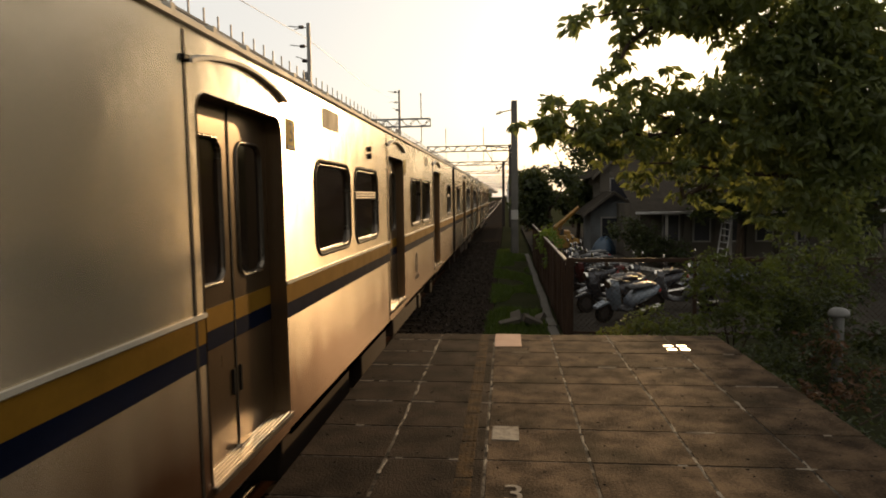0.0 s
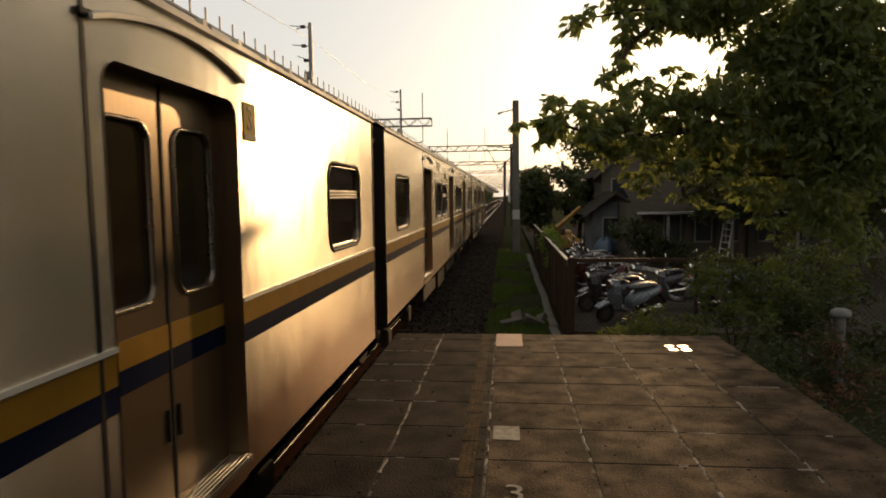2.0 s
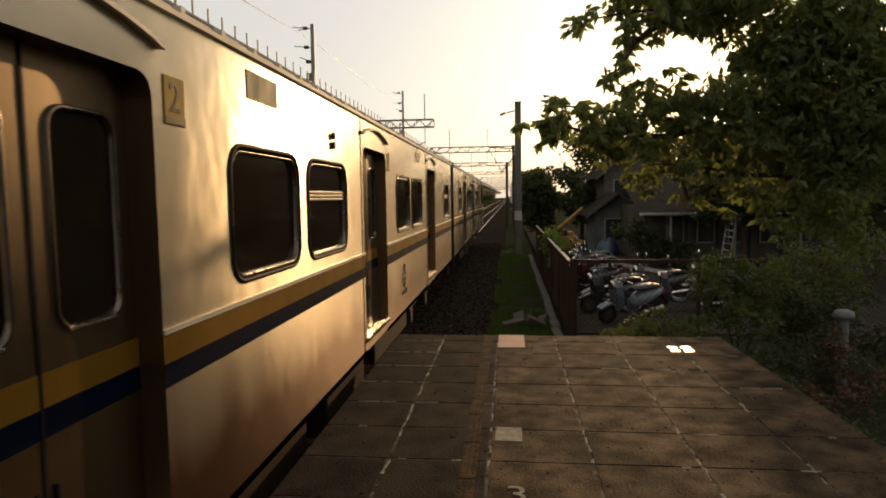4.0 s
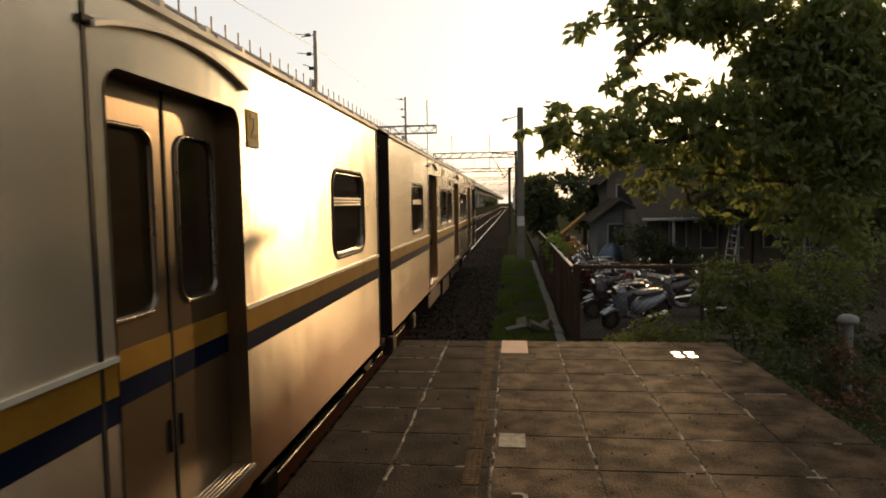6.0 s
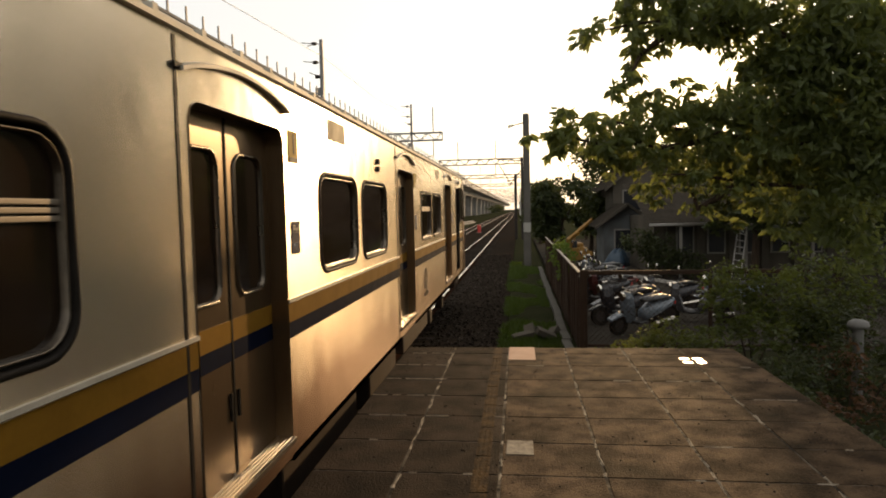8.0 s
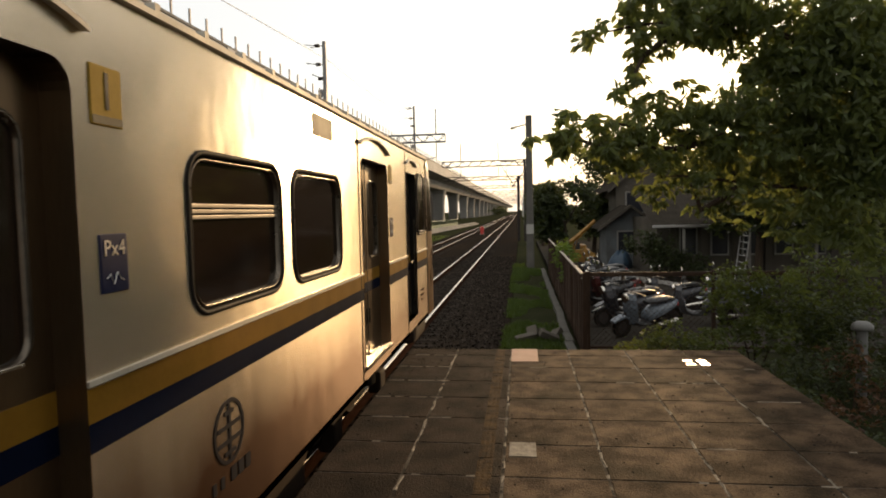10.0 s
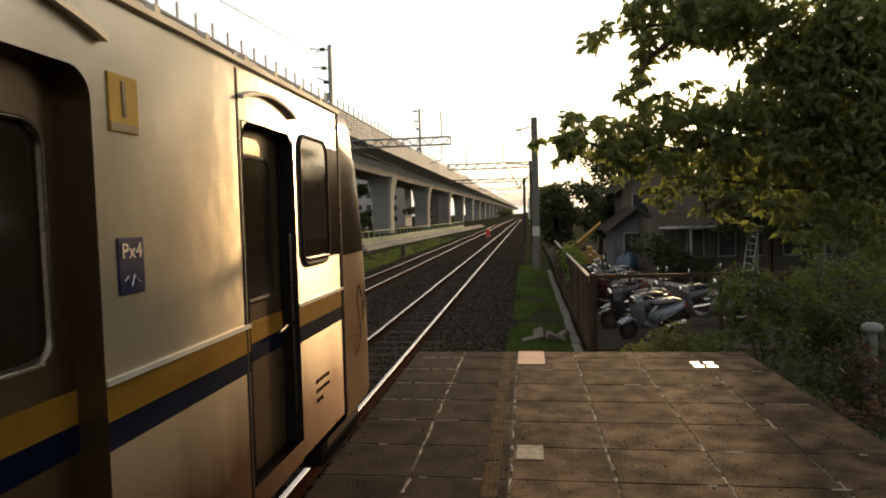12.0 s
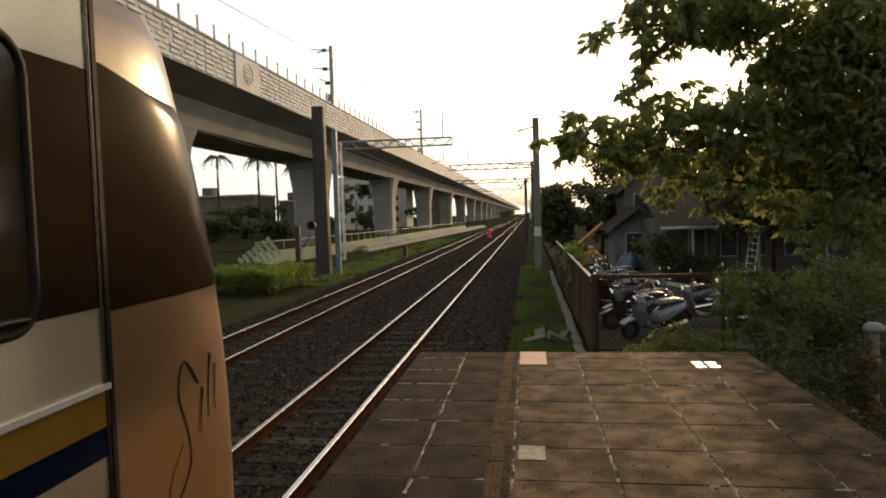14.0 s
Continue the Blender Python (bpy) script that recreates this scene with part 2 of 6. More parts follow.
MAST_CONCRETE = surface("mast_concrete", (0.13, 0.12, 0.105), (0.085, 0.08, 0.07), 2, 0.85, 0, 0.3, 25)
SHED_WALL = surface("shed_plaster", (0.15, 0.16, 0.165), (0.1, 0.105, 0.105), 1.5, 0.85, dirt=((0.09, 0.085, 0.075), 0.6, 1.2))
SEAT_BLACK = plain("seat_black", (0.02, 0.02, 0.02), 0.45)
RED_LAMP = plain("red_signal", (0.55, 0.04, 0.03), 0.4)
ALUMINIUM = plain("aluminium", (0.6, 0.58, 0.55), 0.35, 0.8)


# ---- mesh helpers ----
def mesh_of(name, bm, material, smooth=False):
    me = bpy.data.meshes.new(name)
    bm.normal_update()
    bm.to_mesh(me)
    bm.free()
    me.materials.append(material)
    if smooth:
        for p in me.polygons:
            p.use_smooth = True
    return me


def part(name, bm, material, parent=None, label="", smooth=False):
    ob = new(name, mesh_of(name, bm, material, smooth))
    if parent is not None:
        ob.parent = parent
    return tagged(ob, label) if label else ob


def share(name, me, parent, m):
    ob = new(name, me)
    ob.parent = parent
    ob.matrix_basis = m
    return ob


def thing(name, label, category, m=None, group="", kind=""):
    ob = new(name)
    ob.empty_display_size = 0.2
    if m is not None:
        ob.matrix_basis = m
    return tagged(ob, label, category, group, kind)


def box(bm, x0, y0, z0, x1, y1, z1, bevel=0.0):
    vs = [bm.verts.new((x, y, z)) for x in (x0, x1) for y in (y0, y1) for z in (z0, z1)]
    fs = [bm.faces.new([vs[i] for i in q]) for q in ((0, 1, 3, 2), (4, 6, 7, 5), (0, 4, 5, 1), (2, 3, 7, 6), (0, 2, 6, 4), (1, 5, 7, 3))]
    if bevel:
        bmesh.ops.bevel(bm, geom=list({e for f in fs for e in f.edges}), offset=bevel, segments=2, affect="EDGES", profile=0.6)
    return bm


def rod(bm, a, b, r0, r1=None, n=8):
    """A tapered round bar from a to b."""
    a, b = Vector(a), Vector(b)
    r1 = r0 if r1 is None else r1
    q = (b - a).to_track_quat("Z", "Y")
    rings = []
    for p, r in ((a, r0), (b, r1)):
        rings.append([bm.verts.new(p + q @ Vector((r * math.cos(i * math.tau / n), r * math.sin(i * math.tau / n), 0))) for i in range(n)])
    for i in range(n):
        bm.faces.new((rings[0][i], rings[0][(i + 1) % n], rings[1][(i + 1) % n], rings[1][i]))
    bm.faces.new(rings[0][::-1])
    bm.faces.new(rings[1])
    return bm


def disc(bm, c, axis, r, w, n=20, r_in=0.0):
    """A wheel-like ring or disc about axis at c, w wide."""
    c, q = Vector(c), Vector(axis).to_track_quat("Z", "Y")
    def ring(rr, h):
        return [bm.verts.new(c + q @ Vector((rr * math.cos(i * math.tau / n), rr * math.sin(i * math.tau / n), h))) for i in range(n)]
    o0, o1 = ring(r, -w / 2), ring(r, w / 2)
    if r_in:
        i0, i1 = ring(r_in, -w / 2), ring(r_in, w / 2)
    for i in range(n):
        j = (i + 1) % n
        bm.faces.new((o0[i], o0[j], o1[j], o1[i]))
        if r_in:
            bm.faces.new((i0[j], i0[i], i1[i], i1[j]))
            bm.faces.new((o0[j], o0[i], i0[i], i0[j]))
            bm.faces.new((o1[i], o1[j], i1[j], i1[i]))
    if not r_in:
        bm.faces.new(o0[::-1])
        bm.faces.new(o1)
    return bm


def loft(bm, rings, closed=True, caps=True):
    vs = [[bm.verts.new(p) for p in r] for r in rings]
    n = len(vs[0])
    for a, b in zip(vs, vs[1:]):
        for i in range(n if closed else n - 1):
            bm.faces.new((a[i], a[(i + 1) % n], b[(i + 1) % n], b[i]))
    if caps and closed:
        bm.faces.new(vs[0][::-1])
        bm.faces.new(vs[-1])
    return bm


def rounded(y0, z0, y1, z1, r, n=5):
    """Outline of a rounded rectangle, counter-clockwise, corner by corner."""
    out = []
    for k, (cy, cz) in enumerate(((y1 - r, z1 - r), (y0 + r, z1 - r), (y0 + r, z0 + r), (y1 - r, z0 + r))):
        for i in range(n + 1):
            a = (k + i / n) * math.pi / 2
            out.append((cy + r * math.cos(a), cz + r * math.sin(a)))
    return out


def ring_frame(bm, y0, z0, y1, z1, r, w, x, d):
    """A moulded rim round an opening in the plane x, w wide and standing d proud."""
    inner, outer = rounded(y0 + w, z0 + w, y1 - w, z1 - w, max(r - w, 0.02)), rounded(y0, z0, y1, z1, r)
    mid = rounded(y0 + w * 0.5, z0 + w * 0.5, y1 - w * 0.5, z1 - w * 0.5, max(r - w * 0.5, 0.02))
    loft(bm, [[(x - 0.05, a, b) for a, b in inner], [(x + d * 0.6, a, b) for a, b in inner], [(x + d, a, b) for a, b in mid],
              [(x + d * 0.6, a, b) for a, b in outer], [(x - 0.005, a, b) for a, b in outer]], True, False)
    return bm


def text_mesh(name, body, size, material, m, parent=None, label=""):
    cu = bpy.data.curves.new(name, "FONT")
    cu.body, cu.size, cu.extrude, cu.align_x, cu.align_y = body, size, 0.001, "CENTER", "CENTER"
    tmp = new(name, cu)
    me = bpy.data.meshes.new_from_object(tmp.evaluated_get(bpy.context.evaluated_depsgraph_get()))
    bpy.data.objects.remove(tmp)
    me.materials.clear()
    me.materials.append(material)
    ob = new(name, me)
    ob.parent = parent
    ob.matrix_basis = m
    return tagged(ob, label) if label else ob


def leaves(name, spots, size, material, parent=None, seed=1, droop=0.6, wide=0.42):
    """Folded leaf blades at the given places: [(x, y, z), ...]."""
    rng = np.random.default_rng(seed)
    p = np.asarray(spots, float)
    n = len(p)
    along = rng.normal(size=(n, 3))
    along[:, 2] = along[:, 2] * 0.5 - droop
    along /= np.linalg.norm(along, axis=1)[:, None]
    side = np.cross(along, rng.normal(size=(n, 3)))
    side /= np.linalg.norm(side, axis=1)[:, None]
    up = np.cross(side, along)
    s = (size * rng.uniform(0.6, 1.3, n))[:, None]
    w = s * wide * 0.5
    base, tip = p, p + along * s
    mid = p + along * s * 0.45
    v = np.stack([base, mid + side * w + up * w * 0.35, tip, mid - side * w + up * w * 0.35, mid], 1).reshape(-1, 3)
    k = np.arange(n)[:, None] * 5
    faces = np.concatenate([k + np.array([[0, 1, 4]]), k + np.array([[4, 1, 2]]), k + np.array([[0, 4, 3]]), k + np.array([[4, 2, 3]])])
    me = bpy.data.meshes.new(name)
    me.from_pydata(v.tolist(), [], faces.tolist())
    me.materials.append(material)
    ob = new(name, me)
    ob.parent = parent
    return ob


def clump_spots(clumps, per, seed):
    """Places within ellipsoids (x, y, z, rx, ry, rz, share), denser towards the skin."""
    rng = np.random.default_rng(seed)
    out = []
    for x, y, z, rx, ry, rz, share_of in clumps:
        n = int(per * share_of)
        d = rng.normal(size=(n, 3))
        d /= np.linalg.norm(d, axis=1)[:, None]
        r = rng.uniform(0.15, 1, n)[:, None] ** 0.55
        # sprays of leaves: gather points about twig ends
        m = max(n // 14, 1)
        tw = d[:m] * r[:m]
        pick = rng.integers(0, m, n)
        q = tw[pick] + rng.normal(size=(n, 3)) * 0.13
        out.append(q * (rx, ry, rz) + (x, y, z))
    return np.concatenate(out)


def limb(bm, pts, r0, r1, n=7):
    """A tapered, bending branch through pts."""
    k = len(pts) - 1
    rings = []
    for i, p in enumerate(pts):
        a, b = Vector(pts[max(i - 1, 0)]), Vector(pts[min(i + 1, k)])
        q = (b - a).to_track_quat("Z", "Y")
        r = r0 + (r1 - r0) * i / k
        rings.append([Vector(p) + q @ Vector((r * math.cos(j * math.tau / n), r * math.sin(j * math.tau / n), 0)) for j in range(n)])
    return loft(bm, rings)


# ---- ground, track and platform ----
RAIL_TOP, GROUND = -0.91, -1.12
TRACKS = (-2.98, -6.52)
PLAT_L, PLAT_R, PLAT_END = -1.46, 2.62, 8.12


def build_ground():
    bm = bmesh.new()
    n = 60
    xs = [-2500 + 5000 * i / n for i in range(n + 1)]
    vs = [[bm.verts.new((x, y, GROUND - 0.25)) for x in xs] for y in xs]
    for i in range(n):
        for j in range(n):
            bm.faces.new((vs[i][j], vs[i][j + 1], vs[i + 1][j + 1], vs[i + 1][j]))
    tagged(part("ground", bm, EARTH), "dark earth reaching to the horizon", "ground", kind="structure")
    # raised formation with shoulders, ballast on top
    bm = bmesh.new()
    prof = [(-9.2, GROUND - 0.25), (-8.3, GROUND + 0.045), (-0.75, GROUND + 0.04), (-0.35, GROUND - 0.05), (-0.2, GROUND - 0.25)]
    loft(bm, [[(x, y, z) for x, z in prof] for y in (-30, 0, 15, 60, 200, 700)], False, False)
    tagged(part("ballast_bed", bm, BALLAST), "dark grey crushed stone track bed", "ballast", kind="structure")
    bm = bmesh.new()
    loft(bm, [[(x, y, z) for x, z in ((-0.42, GROUND - 0.2), (-0.3, GROUND + 0.01), (0.8, GROUND + 0.02), (1.15, GROUND), (1.2, GROUND - 0.2))] for y in (8.3, 12, 40, 140)], False, False)
    tagged(part("verge", bm, EARTH), "earth verge beside the ballast", "verge", kind="structure")
    bm = bmesh.new()
    box(bm, 1.35, 13.05, GROUND - 0.24, 60, 60, GROUND)
    tagged(part("parking_lot", bm, ASPHALT), "worn grey paving of the scooter lot", "pavement", kind="structure")
    bm = bmesh.new()
    n = 40
    rows = [[(PLAT_R + 0.01 + 9.0 * i / n, -6 + 19.0 * j / n, GROUND + 0.05 * noise.noise(Vector((i * 0.5, j * 0.7, 2.0)))) for i in range(n + 1)] for j in range(n + 1)]
    loft(bm, rows, False, False)
    loft(bm, [[(1.22, PLAT_END + 0.01, GROUND), (PLAT_R + 0.02, PLAT_END + 0.01, GROUND)], [(1.22, 13.05, GROUND), (PLAT_R + 0.02, 13.05, GROUND)]], False, False)
    tagged(part("planting_bed", bm, EARTH), "dark weedy earth beside the platform", "ground", kind="structure")
    bm = bmesh.new()
    box(bm, -60, 14, GROUND - 0.24, -8.4, 300, GROUND + 0.0)
    tagged(part("far_verge", bm, EARTH), "weedy ground beyond the tracks", "ground", kind="structure")


def build_stones():
    rng = np.random.default_rng(4)
    shapes = []
    for k in range(6):
        d = np.array([(1, 0, 0), (-1, 0, 0), (0, 1, 0), (0, -1, 0), (0, 0, 1), (0, 0, -1)], float)
        shapes.append(d * rng.uniform(0.5, 1.1, (6, 1)) + rng.normal(size=(6, 3)) * 0.15)
    tri = np.array([(0, 2, 4), (2, 1, 4), (1, 3, 4), (3, 0, 4), (2, 0, 5), (1, 2, 5), (3, 1, 5), (0, 3, 5)])
    vs, fs = [], []
    for i in range(26000):
        y = 4.8 + 35 * rng.random() ** 1.6
        x = rng.uniform(-8.2, -0.45)
        s = rng.uniform(0.02, 0.042)
        if any(abs(abs(x - c) - 0.567) < 0.09 for c in TRACKS):
            continue
        a = rng.random() * 6.28
        v = shapes[i % 6] * s
        v = v @ np.array([[math.cos(a), math.sin(a), 0], [-math.sin(a), math.cos(a), 0], [0, 0, 1]])
        base = len(vs) * 6
        vs.append(v + (x, y, GROUND + 0.05 + 0.02 * rng.random()))
        fs.append(tri + base)
    me = bpy.data.meshes.new("ballast_stones")
    me.from_pydata(np.concatenate(vs).tolist(), [], np.concatenate(fs).tolist())
    me.materials.append(STONE)
    tagged(new("ballast_stones", me), "loose grey-brown crushed ballast stones", "ballast", kind="stuff")


def build_track(cx):
    track = thing("railway_track", "worn railway track with shiny rail heads on dark sleepers", "railway track", kind="structure")
    for s in (-1, 1):
        c = cx + s * 0.566
        bm = bmesh.new()
        prof = [(-0.06, 0), (0.06, 0), (0.06, 0.012), (0.012, 0.03), (0.012, 0.11), (0.03, 0.122), (-0.03, 0.122), (-0.012, 0.11), (-0.012, 0.03), (-0.06, 0.012)]
        loft(bm, [[(c + x, y, RAIL_TOP - 0.15 + z) for x, z in prof] for y in (-30, 20, 100, 700)])
        part("rail_web", bm, RAIL_RUST, track, "rust-brown rail web and foot")
        bm = bmesh.new()
        head = [(-0.033, 0.122), (0.033, 0.122), (0.033, 0.143), (0.024, 0.15), (-0.024, 0.15), (-0.033, 0.143)]
        loft(bm, [[(c + x, y, RAIL_TOP - 0.15 + z) for x, z in head] for y in (-30, 20, 100, 700)])
        part("rail_head", bm, RAIL, track, "polished steel rail head")
    bm = bmesh.new()
    box(bm, -1.05, -0.11, -0.16, 1.05, 0.11, 0, 0.015)
    me = mesh_of("sleeper", bm, SLEEPER)
    for i in range(110):
        share("sleeper", me, track, pose(cx, -1 + 0.62 * i, RAIL_TOP - 0.151))
    return track


def build_platform():
    plat = thing("platform", "worn brown concrete-slab railway platform end", "platform", kind="structure")
    bm = bmesh.new()
    box(bm, PLAT_L + 0.03, -28, GROUND - 0.3, PLAT_R, PLAT_END - 0.02, -0.075)
    part("retaining_wall", bm, CONCRETE, plat)
    bm = bmesh.new()
    box(bm, PLAT_L + 0.02, -28, -0.074, PLAT_R - 0.01, PLAT_END - 0.01, -0.004)
    part("joint_bed", bm, MORTAR, plat, "pale broken mortar in the joints")
    cols = [PLAT_L, -0.835, -0.15, 0.55, 1.255, 1.95, PLAT_R]
    rows = [PLAT_END - 0.35] + [7.17 - 0.6 * i for i in range(20)]
    rng = random.Random(3)
    shapes = {}
    ys = [PLAT_END] + rows
    for r in range(len(ys) - 1):
        for c in range(len(cols) - 1):
            w, d = round(cols[c + 1] - cols[c], 3), round(ys[r] - ys[r + 1], 3)
            key = (w, d, c < 2)
            if key not in shapes:
                bm = bmesh.new()
                box(bm, -w / 2 + 0.010, -d / 2 + 0.007, -0.07, w / 2 - 0.010, d / 2 - 0.007, 0, 0.006)
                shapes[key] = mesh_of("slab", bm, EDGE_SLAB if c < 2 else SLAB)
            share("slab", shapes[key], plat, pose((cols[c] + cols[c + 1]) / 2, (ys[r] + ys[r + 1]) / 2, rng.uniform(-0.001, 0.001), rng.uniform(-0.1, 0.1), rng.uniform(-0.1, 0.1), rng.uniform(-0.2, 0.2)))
    bm = bmesh.new()
    box(bm, PLAT_L, -28, -0.07, PLAT_R, ys[-1], 0.0)
    part("rear_paving", bm, SLAB, plat)
    bm = bmesh.new()
    for i in range(16):
        y1 = PLAT_END - 0.05 - i * 0.6
        box(bm, -0.335, y1 - 0.58, 0.001, -0.225, y1, 0.003)
        for j in range(12):
            for x in (-0.318, -0.28, -0.242):
                yy = y1 - 0.03 - j * 0.047
                loft(bm, [[(x + r * math.cos(k * 1.047), yy + r * math.sin(k * 1.047), z) for k in range(6)] for r, z in ((0.014, 0.002), (0.009, 0.0045))])
    part("guide_line", bm, WORN_YELLOW, plat, "worn yellow guide line")
    bm = bmesh.new()
    box(bm, -0.115, 4.52, 0.0, 0.085, 4.80, 0.006, 0.002)
    part("cement_patch", bm, PATCH, plat, "pale cement repair patch")
    bm = bmesh.new()
    box(bm, -0.145, 7.42, 0.0, 0.175, 8.1, 0.008, 0.002)
    part("peach_tile", bm, PEACH, plat, "smooth peach-coloured tile")
    # four polished plates mirror the sky in place of a sunlit patch
    for x in (1.81, 1.96):
        for y in (7.31, 7.48):
            bm = bmesh.new()
            box(bm, x + 0.02, y, 0.001, x + 0.125, y + 0.10, 0.006, 0.002)
            part("sun_patch_plate", bm, CHROME, plat, "polished plate standing in for a bright sun patch")
    bm = bmesh.new()
    for x, much in ((-0.835, 0.5), (-0.15, 0.2), (0.55, 0.6), (1.255, 0.45), (1.95, 0.35)):
        y = 2.0
        while y < PLAT_END - 0.1:
            ln = rng.uniform(0.03, 0.28)
            if rng.random() < much:
                w, o = rng.uniform(0.007, 0.019), rng.uniform(-0.006, 0.006)
                k = max(2, int(ln / 0.035))
                loft(bm, [[(x + o + 0.008 * math.sin(y * 9 + i * 0.7) - w * rng.uniform(0.2, 1.5), y + ln * i / k, -0.004), (x + o + 0.008 * math.sin(y * 9 + i * 0.7), y + ln * i / k, 0.0035), (x + o + 0.008 * math.sin(y * 9 + i * 0.7) + w * rng.uniform(0.2, 1.5), y + ln * i / k, -0.004)] for i in range(k + 1)], False, False)
            y += ln + rng.uniform(0.01, 0.14)
    for i, much in enumerate((0.7, 0.95, 0.95, 0.8, 0.4, 0.2, 0.15)):
        x = PLAT_L + 0.02
        while x < PLAT_R - 0.1:
            ln = rng.uniform(0.05, 0.2)
            if rng.random() < (much if x < -0.85 else 0.12):
                w, y = rng.uniform(0.016, 0.03), 7.77 - 0.6 * i
                loft(bm, [[(min(x + ln * j / 4, PLAT_R), y - w * rng.uniform(0.5, 1.2), -0.004), (min(x + ln * j / 4, PLAT_R), y, 0.003), (min(x + ln * j / 4, PLAT_R), y + w * rng.uniform(0.5, 1.2), -0.004)] for j in range(5)], False, False)
            x += ln + rng.uniform(0.0, 0.06)
    tagged(part("mortar_crumb", bm, PATCH, plat, "pale broken mortar standing in the joints"), kind="stuff")
    bm = bmesh.new()
    for i in range(230):
        x, y, r = rng.uniform(PLAT_L + 0.1, PLAT_R - 0.1), rng.uniform(3.2, PLAT_END - 0.1), rng.uniform(0.003, 0.010)
        t = rng.uniform(0, 6.28)
        loft(bm, [[(x + r * q * 1.4 * math.cos(t + k * 1.257), y + r * q * math.sin(t + k * 1.257), z) for k in range(5)] for q, z in ((1, 0.0), (0.8, 0.004), (0.2, 0.006))])
    tagged(part("grit", bm, RUBBER, plat, "dark grit and dropped leaves on the slabs"), kind="stuff")
    text_mesh("painted_numeral", "3", 0.30, PATCH, pose(0.035, 3.68, 0.006), plat, "white painted numeral 3")
    return plat


# ---- train ----
SIDE, BOTTOM, SILL, DOOR_TOP, GUTTER = 1.45, 1.06, 1.20, 3.24, 3.53
WIN_Z0, WIN_Z1 = 2.235, 3.0
CAR_LEN, GAP = 18.9, 0.68
GROOVES = (3.65, 8.80, 13.95)
DOOR_A, DOOR_B = 0.10, 1.29
# distance gone by the train at each time
RUN = [(0, -0.01), (0.5, 2.85), (1, 5.60), (1.5, 8.33), (2, 11.04), (2.5, 13.72), (3, 16.28), (3.5, 18.76), (4, 21.20), (4.5, 23.61), (5, 26.0),
       (5.5, 28.36), (6, 30.65), (6.5, 32.92), (7, 35.18), (7.5, 37.37), (8, 39.42), (8.5, 41.37), (9, 43.21), (9.5, 44.95), (10, 46.57),
       (10.5, 48.08), (11, 49.42), (11.5, 50.60), (12, 51.66), (12.5, 52.60), (13, 53.40), (13.5, 54.06), (14, 54.62)]


def side_skin(bm, uv, doors, windows, y_end, side=1):
    """The side wall in one plane with door openings and rounded window holes."""
    x = SIDE * side
    def quad(y0, z0, y1, z1):
        if y1 - y0 < 1e-4 or z1 - z0 < 1e-4:
            return
        vs = [bm.verts.new(p) for p in ((x, y0, z0), (x, y1, z0), (x, y1, z1), (x, y0, z1))]
        bm.faces.new(vs if side > 0 else vs[::-1])
    cuts = sorted([(a, b, "d") for a, b in doors] + [(a, b, "w") for a, b in windows])
    at = 0.0
    for a, b, kind in cuts:
        quad(at, BOTTOM, a, GUTTER)
        if kind == "d":
            quad(a, BOTTOM, b, SILL)
            z0, z1, r = SILL, DOOR_TOP, 0.10
            quad(a, z1, b, GUTTER)
            # rounded upper corners
            for yc, s in ((a, 1), (b, -1)):
                arc = [(yc + s * r * (1 - math.cos(t)), z1 - r * (1 - math.sin(t))) for t in [i * math.pi / 10 for i in range(6)]]
                cv = bm.verts.new((x, yc, z1))
                av = [bm.verts.new((x, p, q)) for p, q in arc]
                for i in range(5):
                    f = (cv, av[i], av[i + 1]) if s * side > 0 else (cv, av[i + 1], av[i])
                    bm.faces.new(f[::-1])
        else:
            quad(a, BOTTOM, b, WIN_Z0)
            quad(a, WIN_Z1, b, GUTTER)
            n, r = 5, 0.15
            loop = rounded(a, WIN_Z0, b, WIN_Z1, r, n)
            lv = [bm.verts.new((x, p, q)) for p, q in loop]
            for k, (cy, cz) in enumerate(((b, WIN_Z1), (a, WIN_Z1), (a, WIN_Z0), (b, WIN_Z0))):
                cv = bm.verts.new((x, cy, cz))
                for i in range(n):
                    f = (cv, lv[k * (n + 1) + i + 1], lv[k * (n + 1) + i])
                    bm.faces.new(f if side > 0 else f[::-1])
        at = b
    quad(at, BOTTOM, y_end, GUTTER)


def nose_point(v, z):
    """Half-width of the cab nose at v along the car and height z."""
    back = 0.1975 * max(0.0, z - 1.5) ** 2
    s = min(max((v - NOSE) / (1.66 - back), 0), 1)
    return SIDE * (1 - s ** 4.6) ** (1 / 2.2)


NOSE = 18.27


def nose_rings():
    rings = []
    for z in [1.02, 1.2, 1.5, 1.8, 2.1, 2.35, 2.6, 2.85, 3.1, 3.3, 3.45, 3.55, 3.68, 3.78]:
        back = 0.1975 * max(0.0, z - 1.5) ** 2
        ln = 1.66 - back
        top = 1.0 if z < 3.5 else max(0.25, 1 - ((z - 3.5) / 0.32) ** 2 * 0.75)
        ss = [0, 0.15, 0.3, 0.45, 0.58, 0.68, 0.76, 0.83, 0.89, 0.94, 0.975, 0.993, 1.0]
        half = [(SIDE * (1 - s ** 4.6) ** (1 / 2.2) * top, NOSE + s * ln, z) for s in ss]
        rings.append(half + [(-x, y, zz) for x, y, zz in half[-2::-1]])
    return rings


